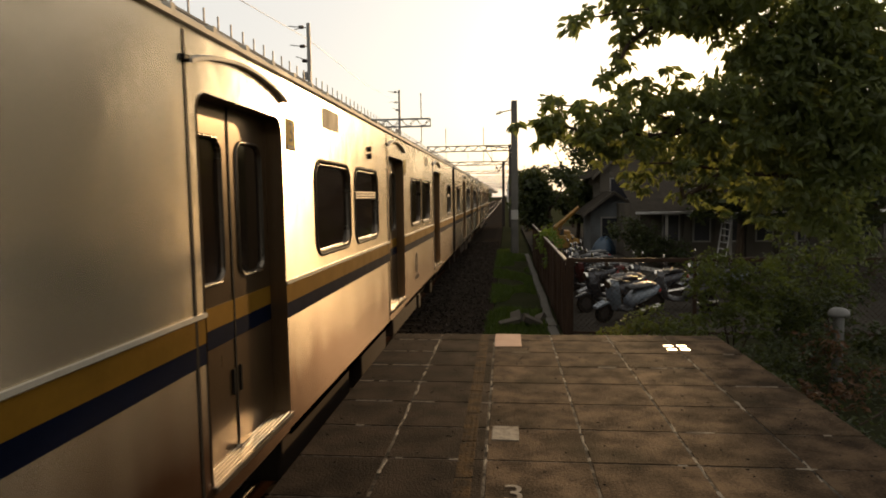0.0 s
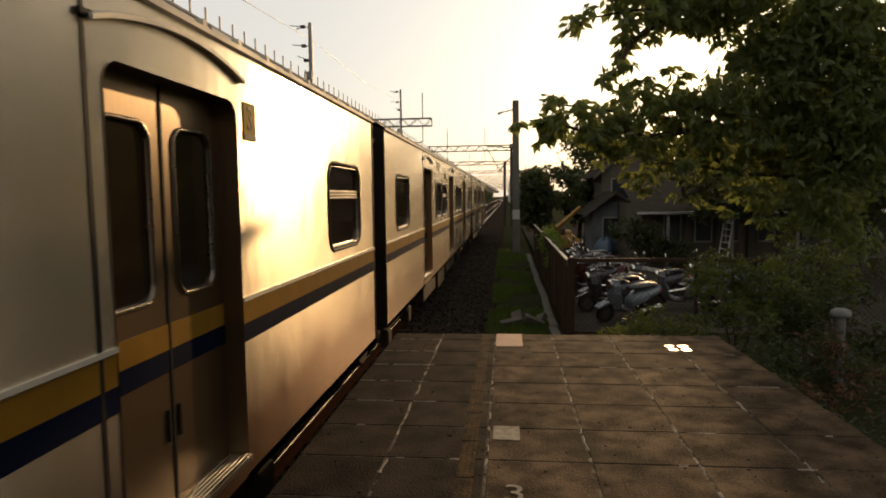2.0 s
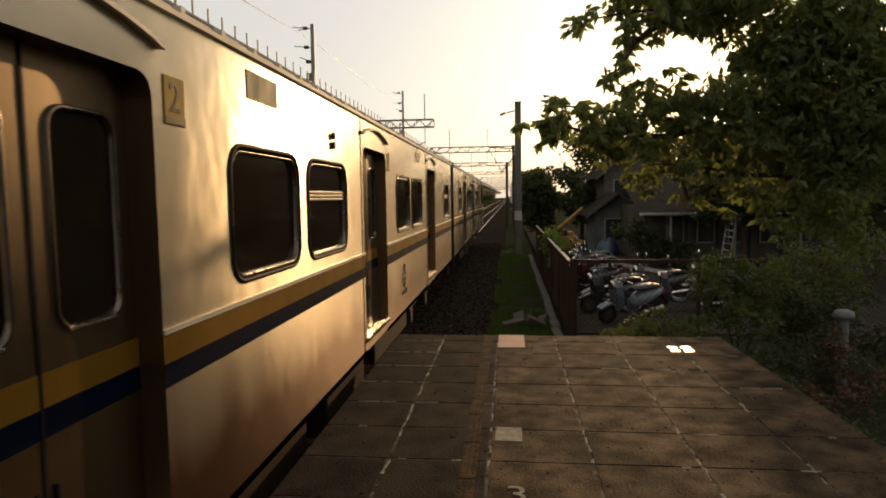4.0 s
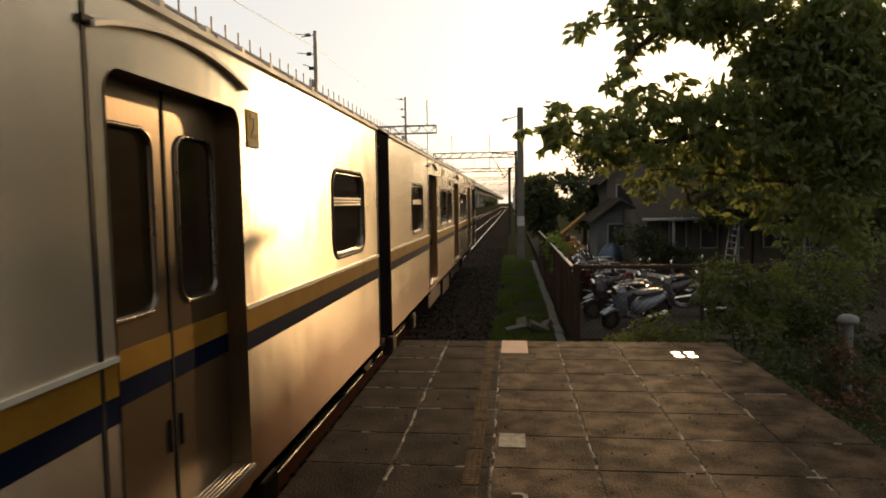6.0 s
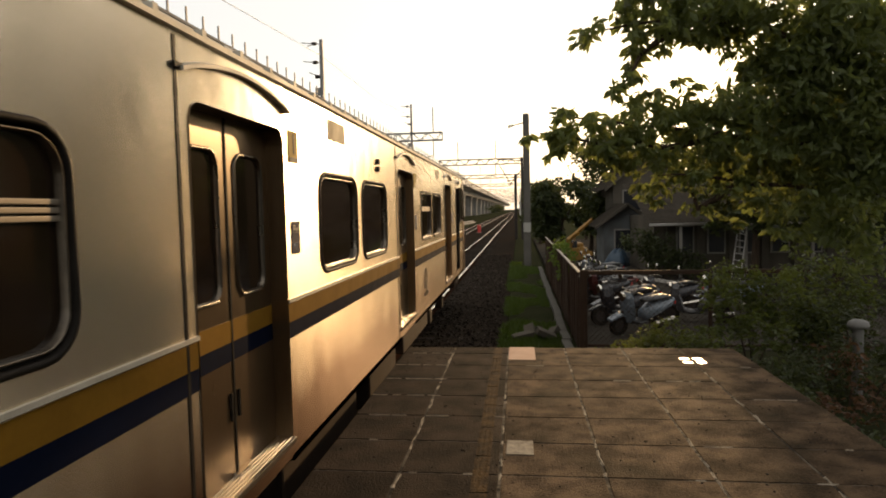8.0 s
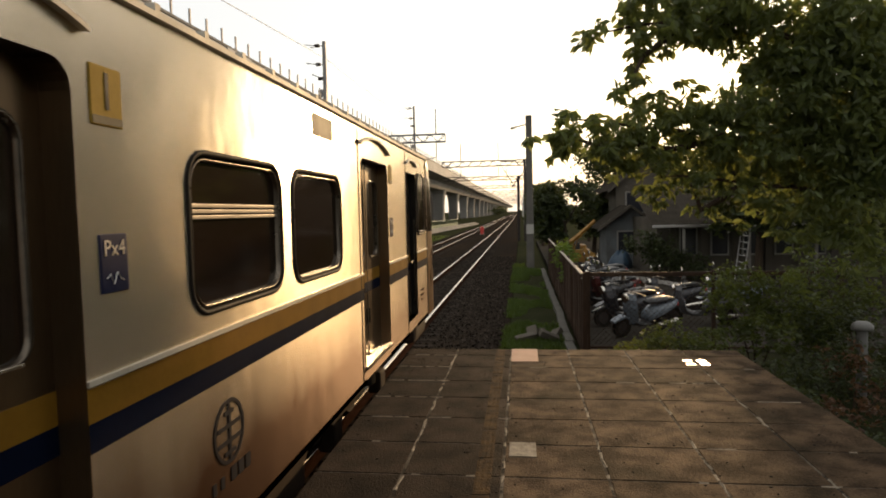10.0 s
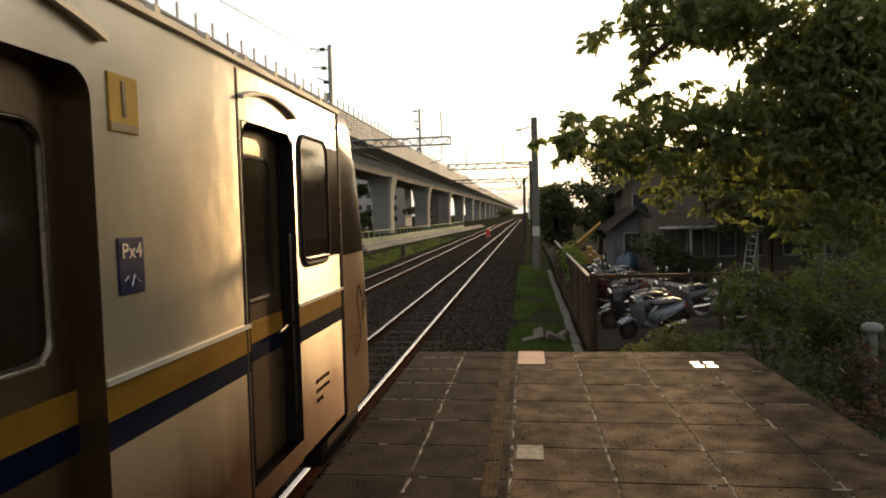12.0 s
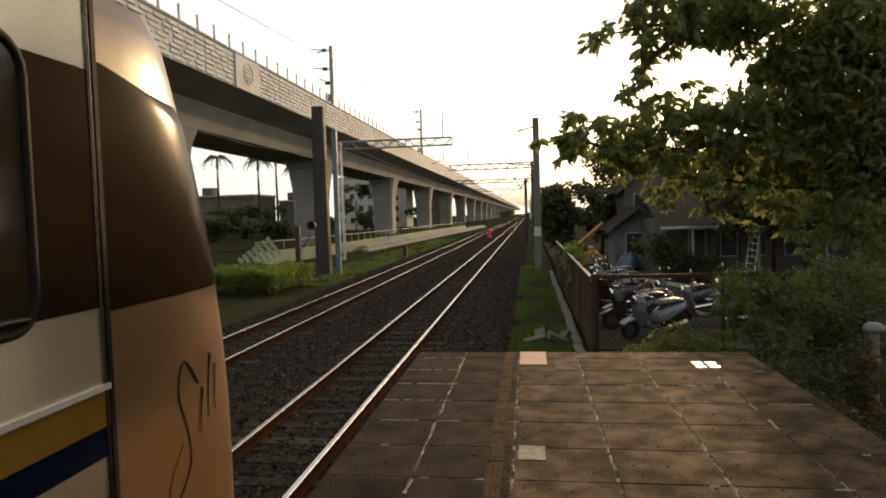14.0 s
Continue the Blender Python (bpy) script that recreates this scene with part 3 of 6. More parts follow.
def build_door(car, g, flip=False, width=None):
    """A pair of sliding leaves set back in the opening, with jamb lining, sill, arch and groove."""
    a, b = g + DOOR_A, g + DOOR_B
    xd = SIDE - 0.115
    mid = (a + b) / 2
    bm = bmesh.new()
    arch = [(a, SILL), (a, DOOR_TOP - 0.1)] + [(a + 0.1 * (1 - math.cos(t)), DOOR_TOP - 0.1 * (1 - math.sin(t))) for t in [i * math.pi / 10 for i in range(1, 6)]]
    arch += [(a + b - y, z) for y, z in arch[::-1]]
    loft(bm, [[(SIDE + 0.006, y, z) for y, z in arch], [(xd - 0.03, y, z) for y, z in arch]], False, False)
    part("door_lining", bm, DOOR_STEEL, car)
    bm = bmesh.new()
    box(bm, xd - 0.06, a, SILL - 0.035, SIDE + 0.03, b, SILL, 0.006)
    for i in range(5):
        box(bm, xd + 0.012 + i * 0.024, a + 0.02, SILL, xd + 0.02 + i * 0.024, b - 0.02, SILL + 0.004)
    part("door_sill", bm, CHROME, car, "ribbed bright metal door sill")
    for y0, y1 in ((a - 0.02, mid - 0.004), (mid + 0.004, b + 0.02)):
        w0, w1, z0, z1 = y0 + (0.12 if y0 < mid - 0.1 else 0.1), y1 - (0.1 if y0 < mid - 0.1 else 0.12), 2.22, 3.05
        bm = bmesh.new()
        n, r = 5, 0.09
        loop = rounded(w0, z0, w1, z1, r, n)
        outer = [(y1, DOOR_TOP + 0.02), (y0, DOOR_TOP + 0.02), (y0, SILL), (y1, SILL)]
        for x in (xd, xd - 0.03):
            lv = [bm.verts.new((x, p, q)) for p, q in loop]
            ov = [bm.verts.new((x, p, q)) for p, q in outer]
            for k in range(4):
                for i in range(n):
                    bm.faces.new((ov[k], lv[k * (n + 1) + i + 1], lv[k * (n + 1) + i]))
                k2 = (k + 1) % 4
                bm.faces.new((ov[k], ov[k2], lv[k2 * (n + 1)], lv[k * (n + 1) + n]))
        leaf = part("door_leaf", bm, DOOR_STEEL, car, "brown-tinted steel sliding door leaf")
        bm = bmesh.new()
        ring_frame(bm, w0 - 0.008, z0 - 0.008, w1 + 0.008, z1 + 0.008, r + 0.008, 0.02, xd, 0.012)
        part("window_rim", bm, TRIM, leaf, "", True)
        bm = bmesh.new()
        box(bm, xd + 0.004, w0 + 0.05, z0 - 0.006, xd + 0.016, w1 - 0.05, z0 + 0.008, 0.003)
        part("sill_strip", bm, CHROME, leaf)
        bm = bmesh.new()
        bm.faces.new([bm.verts.new((xd - 0.012, p, q)) for p, q in loop])
        part("pane", bm, PANE, leaf)
        for mat, za, zb in ((YELLOW, 1.968, 2.094), (BLUE, 1.86, 1.968)):
            bm = bmesh.new()
            box(bm, xd - 0.01, y0 + 0.002, za, xd + 0.003, y1 - 0.002, zb - 0.001)
            part("stripe", bm, mat, leaf)
        bm = bmesh.new()
        yh = mid + (-0.05 if y0 < mid - 0.1 else 0.05)
        box(bm, xd, yh - 0.009, 1.52, xd + 0.014, yh + 0.009, 1.68, 0.004)
        part("recessed_pull", bm, RUBBER, leaf)
    bm = bmesh.new()
    box(bm, xd - 0.005, mid - 0.008, SILL, xd + 0.006, mid + 0.008, DOOR_TOP)
    part("door_seal", bm, RUBBER, car)
    bm = bmesh.new()
    box(bm, xd, mid - 0.06, SILL, xd + 0.05, mid + 0.07, SILL + 0.02, 0.005)
    part("door_stop", bm, CHROME, car)
    # arched rain gutter over the opening
    bm = bmesh.new()
    pts = [(g + 0.02 + (b + 0.06 - g) * i / 14, 3.37 + 0.10 * math.sin(math.pi * i / 14) ** 0.8) for i in range(15)]
    loft(bm, [[(SIDE - 0.004, y, z - 0.012), (SIDE + 0.035, y, z - 0.016), (SIDE + 0.035, y, z + 0.004), (SIDE - 0.004, y, z + 0.014)] for y, z in pts])
    part("rain_arch", bm, ROOF_GREY, car, "curved rain gutter over the door")
    bm = bmesh.new()
    box(bm, SIDE - 0.004, g - 0.012, BOTTOM, SIDE + 0.004, g + 0.012, GUTTER - 0.02)
    box(bm, SIDE, g - 0.03, 3.36, SIDE + 0.02, g + 0.05, 3.39, 0.004)
    part("panel_groove", bm, RUBBER, car)


def build_window(car, a, b, split):
    bm = bmesh.new()
    ring_frame(bm, a - 0.02, WIN_Z0 - 0.02, b + 0.02, WIN_Z1 + 0.02, 0.17, 0.025, SIDE, 0.012)
    win = part("window_frame", bm, RUBBER, car, "black rubber window gasket", True)
    bm = bmesh.new()
    ring_frame(bm, a + 0.02, WIN_Z0 + 0.02, b - 0.02, WIN_Z1 - 0.02, 0.14, 0.010, SIDE - 0.006, 0.010)
    part("bright_trim", bm, TRIM, win, "bright metal trim", True)
    bm = bmesh.new()
    bm.faces.new([bm.verts.new((SIDE - 0.03, p, q)) for p, q in rounded(a, WIN_Z0, b, WIN_Z1, 0.15)])
    part("pane", bm, PANE, win)
    if split:
        bm = bmesh.new()
        zc = WIN_Z0 + 0.45
        for k in range(3):
            box(bm, SIDE - 0.03, a + 0.03, zc + k * 0.028, SIDE - 0.012, b - 0.03, zc + k * 0.028 + 0.02, 0.004)
        part("sash_bar", bm, SASH, win, "pale ribbed sash rail")


def build_bogie(car, yc):
    bogie = part("bogie_frame", box(bmesh.new(), 0.75, yc - 1.45, 0.42, 0.95, yc + 1.45, 0.72, 0.05), UNDER, car)
    part("bogie_frame", box(bmesh.new(), -0.95, yc - 1.45, 0.42, -0.75, yc + 1.45, 0.72, 0.05), UNDER, car)
    for dy in (-1.05, 1.05):
        for s in (-1, 1):
            bm = bmesh.new()
            disc(bm, (s * 0.57, yc + dy, 0.43), (1, 0, 0), 0.43, 0.12, 24)
            part("wheel", bm, UNDER, car)
        bm = bmesh.new()
        box(bm, 0.9, yc + dy - 0.16, 0.28, 1.08, yc + dy + 0.16, 0.58, 0.04)
        part("axle_box", bm, UNDER, car)
    bm = bmesh.new()
    disc(bm, (0.98, yc, 0.86), (0, 0, 1), 0.24, 0.36, 16)
    part("air_spring", bm, RUBBER, car)


def emblem(car, yc):
    """A round railway mark drawn as plain strokes, with a bar for the car number."""
    bm = bmesh.new()
    disc(bm, (SIDE + 0.003, yc, 1.58), (1, 0, 0), 0.17, 0.004, 32, 0.15)
    for z, w in ((1.68, 0.05), (1.61, 0.13), (1.53, 0.13), (1.47, 0.06)):
        box(bm, SIDE + 0.001, yc - w, z - 0.012, SIDE + 0.005, yc + w, z + 0.012)
    box(bm, SIDE + 0.001, yc - 0.012, 1.43, SIDE + 0.006, yc + 0.012, 1.73)
    part("round_mark", bm, INK, car, "dark round mark of plain strokes")
    bm = bmesh.new()
    for i in range(5):
        y = yc - 0.2 + i * 0.085 + (0.03 if i > 1 else 0)
        box(bm, SIDE + 0.001, y, 1.31, SIDE + 0.005, y + (0.035 if i < 2 else 0.06), 1.37 if i < 2 else 1.385)
    tagged(part("number_bar", bm, INK, car), kind="stuff")


def build_car(number, cab=False):
    car = thing("train_car", "stainless commuter train car with yellow and blue stripe, " + ("tail cab car" if cab else "middle car"), "train car", group="train")
    grooves = (3.70, 8.85, 14.0) if cab else GROOVES
    y_end = NOSE if cab else CAR_LEN
    doors = [(g + DOOR_A, g + DOOR_B) for g in grooves]
    first = 1.82 if cab else 0.8
    windows = [(first, first + 1.18)]
    for g in grooves[:2]:
        windows += [(g + 2.02, g + 3.19), (g + 3.37, g + 4.54)]
    if not cab:
        windows.append((17.06, 18.23))
    windows = [(a + 0.02, b - 0.02) for a, b in windows]
    splits = {3: [1, 0, 1, 0, 0, 1], 2: [0, 0, 1, 0, 0, 1], 1: [1, 0, 0, 1, 0, 0]}[number]
    bm = bmesh.new()
    uv = None
    if cab:
        doors.append((grooves[2] + 2.50, grooves[2] + 3.25))
    side_skin(bm, uv, doors, windows, y_end)
    side_skin(bm, uv, [], [], y_end, -1)
    lay = bm.loops.layers.uv.new("grain")
    for f in bm.faces:
        for l in f.loops:
            l[lay].uv = (l.vert.co.z, l.vert.co.y)
    part("side_wall", bm, STEEL, car, "satin stainless side skin, brown dust and painted-in shade at the foot")
    # roof with cantrail and shallow camber
    bm = bmesh.new()
    prof = [(1.45, GUTTER), (1.475, GUTTER + 0.005), (1.475, GUTTER + 0.03), (1.42, GUTTER + 0.06), (1.3, GUTTER + 0.13), (0.9, GUTTER + 0.24), (0.4, GUTTER + 0.3), (0, GUTTER + 0.31)]
    prof = prof + [(-x, z) for x, z in prof[-2::-1]]
    loft(bm, [[(x, y, z) for x, z in prof] for y in (0, y_end)], False, False)
    part("roof", bm, ROOF_GREY, car, "grey cambered roof with gutter edge")
    bm = bmesh.new()
    for i in range(int(y_end / 0.42)):
        box(bm, 1.43, 0.15 + i * 0.42, GUTTER + 0.03, 1.475, 0.19 + i * 0.42, GUTTER + 0.065)
    tagged(part("gutter_clip", bm, ROOF_GREY, car), kind="stuff")
    for y0 in (2.2, 11.5):
        bm = bmesh.new()
        box(bm, -0.95, y0, GUTTER + 0.2, 0.95, y0 + 3.8, GUTTER + 0.36, 0.06)
        part("roof_unit", bm, ROOF_GREY, car, "grey roof cooling unit")
    # floor and ends
    bm = bmesh.new()
    box(bm, -1.40, 0.02, 1.0, 1.40, y_end - 0.02, 1.09)
    part("floor_pan", bm, UNDER, car)
    for yy in ((0.0,) if cab else (0.0, y_end)):
        bm = bmesh.new()
        pts = [(-SIDE, BOTTOM), (SIDE, BOTTOM), (SIDE, GUTTER), (0.9, GUTTER + 0.24), (0, GUTTER + 0.31), (-0.9, GUTTER + 0.24), (-SIDE, GUTTER)]
        s = 1 if yy < 1 else -1
        loft(bm, [[(x, yy, z) for x, z in pts], [(x, yy + s * 0.06, z) for x, z in pts]])
        part("end_wall", bm, END_BLACK, car, "dark end wall")
        bm = bmesh.new()
        bell = [(-0.62, 1.15), (0.62, 1.15), (0.62, 3.2), (-0.62, 3.2)]
        for k in range(4):
            y0 = yy - s * 0.08 * k
            loft(bm, [[(x * (1 + 0.06 * (i % 2)), y0 - s * 0.04 * i, z + (0.03 if z > 2 else -0.03) * (i % 2)) for x, z in bell] for i in range(3)])
        part("gangway_bellows", bm, END_BLACK, car)
        bm = bmesh.new()
        rod(bm, (1.3, yy - s * 0.05, 1.3), (1.3, yy - s * 0.05, 3.3), 0.018)
        part("end_handrail", bm, END_BLACK, car)
        bm = bmesh.new()
        box(bm, 0.6, yy - s * 0.30, 2.32, 1.32, yy - s * 0.22, 2.62, 0.01)
        part("cable_box", bm, UNDER, car, "dull brown cable box beside the gangway")
        bm = bmesh.new()
        box(bm, 1.1, yy - s * 0.14, 3.38, 1.35, yy - s * 0.002, 3.42, 0.005)
        part("end_bracket", bm, UNDER, car)
    for y0 in (0.0,) if cab else (0.0, y_end - 0.03):
        bm = bmesh.new()
        box(bm, SIDE - 0.004, y0, BOTTOM, SIDE + 0.006, y0 + 0.03, GUTTER)
        part("corner_strip", bm, RUBBER, car)
    # stripes between the doors, bead above
    edges = [0.03] + [e for d in doors for e in d] + [y_end - 0.01 if cab else y_end - 0.03]
    for y0, y1 in zip(edges[::2], edges[1::2]):
        for name, mat, za, zb, d in (("yellow_stripe", YELLOW, 1.968, 2.094, 0.003), ("blue_stripe", BLUE, 1.86, 1.968, 0.003), ("cream_bead", CREAM, 2.102, 2.124, 0.014)):
            bm = bmesh.new()
            box(bm, SIDE - 0.003, y0 + 0.004, za, SIDE + d, y1 - 0.004, zb - 0.001)
            part(name, bm, mat, car)
        bm = bmesh.new()
        box(bm, SIDE - 0.05, y0, BOTTOM - 0.03, SIDE + 0.008, y1, BOTTOM + 0.015, 0.006)
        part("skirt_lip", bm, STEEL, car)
    for g in grooves:
        build_door(car, g)
    for k, (a, b) in enumerate(windows):
        build_window(car, a, b, splits[k % 6])
    # side destination panels, lamps and car number plates
    for y0 in (grooves[0] + 2.30, grooves[1] + 3.85):
        bm = bmesh.new()
        box(bm, SIDE - 0.01, y0, 3.29, SIDE + 0.005, y0 + 0.5, 3.46, 0.006)
        part("destination_panel", bm, SIGN_GREY, car, "unlit side destination panel")
    for z in (3.16, 3.24):
        bm = bmesh.new()
        disc(bm, (SIDE + 0.012, grooves[0] + 4.1, z), (1, 0, 0), 0.032, 0.03, 14)
        part("side_lamp", bm, RUBBER, car, "small dark side lamp")
    for g in grooves:
        bm = bmesh.new()
        box(bm, SIDE - 0.004, g + 1.39, 3.04, SIDE + 0.006, g + 1.57, 3.26, 0.004)
        plate = part("number_plate", bm, SIGN_YELLOW, car, "yellow car number plate")
        part("plate_foot", box(bmesh.new(), SIDE + 0.004, g + 1.395, 3.045, SIDE + 0.008, g + 1.565, 3.075), SIGN_GREY, plate)
        text_mesh("numeral", str(number), 0.2, INK, Matrix.Translation((SIDE + 0.008, g + 1.48, 3.16)) @ pose(0, 0, 0, 90, 0, 90), plate)
        if cab:
            bm = bmesh.new()
            box(bm, SIDE - 0.004, g + 1.40, 2.42, SIDE + 0.006, g + 1.56, 2.64, 0.004)
            plate = part("notice_plate", bm, PLATE_BLUE, car, "dark blue notice plate with pale lettering")
            text_mesh("sign_text", "Px4", 0.085, ALUMINIUM, Matrix.Translation((SIDE + 0.008, g + 1.48, 2.585)) @ pose(0, 0, 0, 90, 0, 90), plate)
            bm = bmesh.new()
            limb(bm, [(SIDE + 0.007, g + 1.43 + 0.02 * i, 2.475 + 0.025 * math.sin(2.4 * i)) for i in range(6)], 0.003, 0.003, 4)
            part("scribble", bm, ALUMINIUM, plate)
    emblem(car, grooves[1] + 2.0 + (0.55 if not cab else 0.35))
    for yc in (3.2, 15.4):
        build_bogie(car, yc)
    for y0, ln, z0 in ((5.4, 2.2, 0.45), (8.2, 1.6, 0.35), (10.4, 2.6, 0.5)):
        bm = bmesh.new()
        box(bm, -1.2, y0, z0, 1.2, y0 + ln, 1.0, 0.03)
        part("underfloor_box", bm, UNDER, car)
    if cab:
        build_cab(car, grooves[2])
    return car


def build_cab(car, g):
    a, b = g + 2.50, g + 3.25
    xd = SIDE - 0.09
    bm = bmesh.new()
    loft(bm, [[(SIDE + 0.006, y, z) for y, z in ((a, SILL), (a, DOOR_TOP), (b, DOOR_TOP), (b, SILL))], [(xd - 0.02, y, z) for y, z in ((a, SILL), (a, DOOR_TOP), (b, DOOR_TOP), (b, SILL))]], False, False)
    part("crew_door_lining", bm, RUBBER, car)
    bm = bmesh.new()
    box(bm, xd - 0.03, a - 0.01, SILL, xd, b - 0.06, DOOR_TOP + 0.02, 0.008)
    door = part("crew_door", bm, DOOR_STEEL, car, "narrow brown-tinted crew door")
    bm = bmesh.new()
    ring_frame(bm, a + 0.13, 2.2, b - 0.19, 3.08, 0.09, 0.03, xd, 0.012)
    part("window_rim", bm, RUBBER, door)
    bm = bmesh.new()
    bm.faces.new([bm.verts.new((xd + 0.003, p, q)) for p, q in rounded(a + 0.14, 2.21, b - 0.2, 3.07, 0.08)])
    part("pane", bm, PANE, door)
    bm = bmesh.new()
    rod(bm, (xd + 0.05, b - 0.24, 1.98), (xd + 0.05, b - 0.12, 2.0), 0.012)
    part("door_handle", bm, TRIM, door, "dull metal lever handle")
    for mat, za, zb in ((YELLOW, 1.968, 2.094), (BLUE, 1.86, 1.968)):
        bm = bmesh.new()
        box(bm, xd - 0.01, a, za, xd + 0.004, b - 0.07, zb - 0.001)
        part("stripe", bm, mat, door)
    bm = bmesh.new()
    rod(bm, (xd + 0.06, b - 0.03, 1.4), (xd + 0.06, b - 0.03, 2.6), 0.010)
    part("grab_rail", bm, TRIM, car, "dull vertical grab rail in the door jamb")
    bm = bmesh.new()
    pts = [(a - 0.03 + (b + 0.05 - a) * i / 12, 3.36 + 0.07 * math.sin(math.pi * i / 12) ** 0.8) for i in range(13)]
    loft(bm, [[(SIDE - 0.004, y, z - 0.012), (SIDE + 0.035, y, z - 0.016), (SIDE + 0.035, y, z + 0.004), (SIDE - 0.004, y, z + 0.014)] for y, z in pts])
    part("rain_arch", bm, ROOF_GREY, car)
    bm = bmesh.new()
    box(bm, SIDE - 0.004, a - 0.05, BOTTOM, SIDE + 0.004, a - 0.03, GUTTER - 0.02)
    part("panel_groove", bm, RUBBER, car)
    # cab side window with its dark surround
    w0, w1 = g + 3.36, g + 3.93
    bm = bmesh.new()
    box(bm, SIDE - 0.004, w1 - 0.05, 2.40, SIDE + 0.004, NOSE - 0.012, 3.24)
    part("dark_surround", bm, DARK_PANE, car, "dark brown band behind the cab window")
    bm = bmesh.new()
    ring_frame(bm, w0 - 0.02, 2.36, w1 + 0.02, 3.28, 0.12, 0.03, SIDE + 0.004, 0.016)
    win = part("cab_window_frame", bm, RUBBER, car, "black rounded cab window frame", True)
    bm = bmesh.new()
    bm.faces.new([bm.verts.new((SIDE + 0.007, p, q)) for p, q in rounded(w0, 2.38, w1, 3.26, 0.1)])
    part("pane", bm, PANE, win)
    bm = bmesh.new()
    box(bm, SIDE + 0.006, w0 + 0.06, 2.41, SIDE + 0.03, w1 - 0.04, 2.422, 0.004)
    part("sill_strip", bm, TRIM, win)
    # nose shell
    bm = bmesh.new()
    loft(bm, nose_rings(), False, False)
    bm.faces.new([bm.verts.new(p) for p in nose_rings()[-1]])
    lay = bm.loops.layers.uv.new("grain")
    for f in bm.faces:
        for l in f.loops:
            l[lay].uv = (l.vert.co.z, l.vert.co.y)
    part("nose", bm, NOSE_PAINT, car, "rounded tan-painted cab nose", True)
    bm = bmesh.new()
    box(bm, SIDE - 0.02, NOSE - 0.012, BOTTOM, SIDE + 0.008, NOSE + 0.01, GUTTER + 0.02)
    part("nose_seam", bm, RUBBER, car)
    bm = bmesh.new()
    rod(bm, (SIDE + 0.004, NOSE - 0.03, BOTTOM), (SIDE + 0.004, NOSE - 0.03, GUTTER), 0.006)
    part("seam_bead", bm, TRIM, car)
    # dark quarter pane wrapping the nose
    bm = bmesh.new()
    rows = []
    for i in range(13):
        z = 2.38 + 0.9 * i / 12
        vm = 1.27 * math.sqrt(max(1 - (i / 12) ** 2.2, 0.0)) + 0.02
        rows.append([(nose_point(NOSE + vm * j / 10, z) + 0.004, NOSE + 0.012 + vm * j / 10, z) for j in range(11)])
    loft(bm, rows, False, False)
    part("quarter_pane", bm, DARK_PANE, car, "dark curved quarter pane", True)
    # flowing script drawn as plain strokes
    for k, stroke in enumerate((((0.62, 1.95), (0.50, 2.08), (0.44, 1.95), (0.50, 1.78), (0.52, 1.62), (0.42, 1.50), (0.33, 1.46), (0.36, 1.60), (0.48, 1.74)),
                                ((0.66, 1.92), (0.63, 1.80), (0.62, 1.70)), ((0.76, 2.06), (0.72, 1.9), (0.71, 1.74)), ((0.82, 2.0), (0.79, 1.84), (0.80, 1.76)))):
        bm = bmesh.new()
        fine = []
        for i in range(len(stroke) - 1):
            p0, p1, p2, p3 = (Vector(stroke[min(max(i + j, 0), len(stroke) - 1)]) for j in (-1, 0, 1, 2))
            for u in (0, 0.2, 0.4, 0.6, 0.8):
                fine.append(0.5 * (2 * p1 + (p2 - p0) * u + (2 * p0 - 5 * p1 + 4 * p2 - p3) * u * u + (3 * p1 - p0 - 3 * p2 + p3) * u ** 3))
        pts = [(nose_point(NOSE + v, z) + 0.002, NOSE + v, z) for v, z in fine]
        limb(bm, pts, 0.0045, 0.0015, 5)
        part("script_stroke", bm, INK, car)
    bm = bmesh.new()
    box(bm, -1.2, NOSE + 0.1, 0.5, 1.2, NOSE + 1.35, 1.04, 0.12)
    part("pilot_skirt", bm, UNDER, car)
    bm = bmesh.new()
    for i in range(10):
        y, z = g + 3.55 + 0.08 * (i % 4), 1.5 - 0.07 * (i // 4)
        box(bm, SIDE + 0.001, y, z, SIDE + 0.004, y + 0.05, z + 0.03)
    tagged(part("notice_bar", bm, RAIL_RUST, car), kind="stuff")


NOSE_PAINT = surface("nose_paint", (0.16, 0.083, 0.033), (0.105, 0.054, 0.022), 2, 0.32, 0.0, 0.03, 60)

build_ground()
build_stones()
for cx in TRACKS:
    build_track(cx)
CARS = [(build_car(3), -0.71), (build_car(2), 18.87), (build_car(1, True), 38.45)]


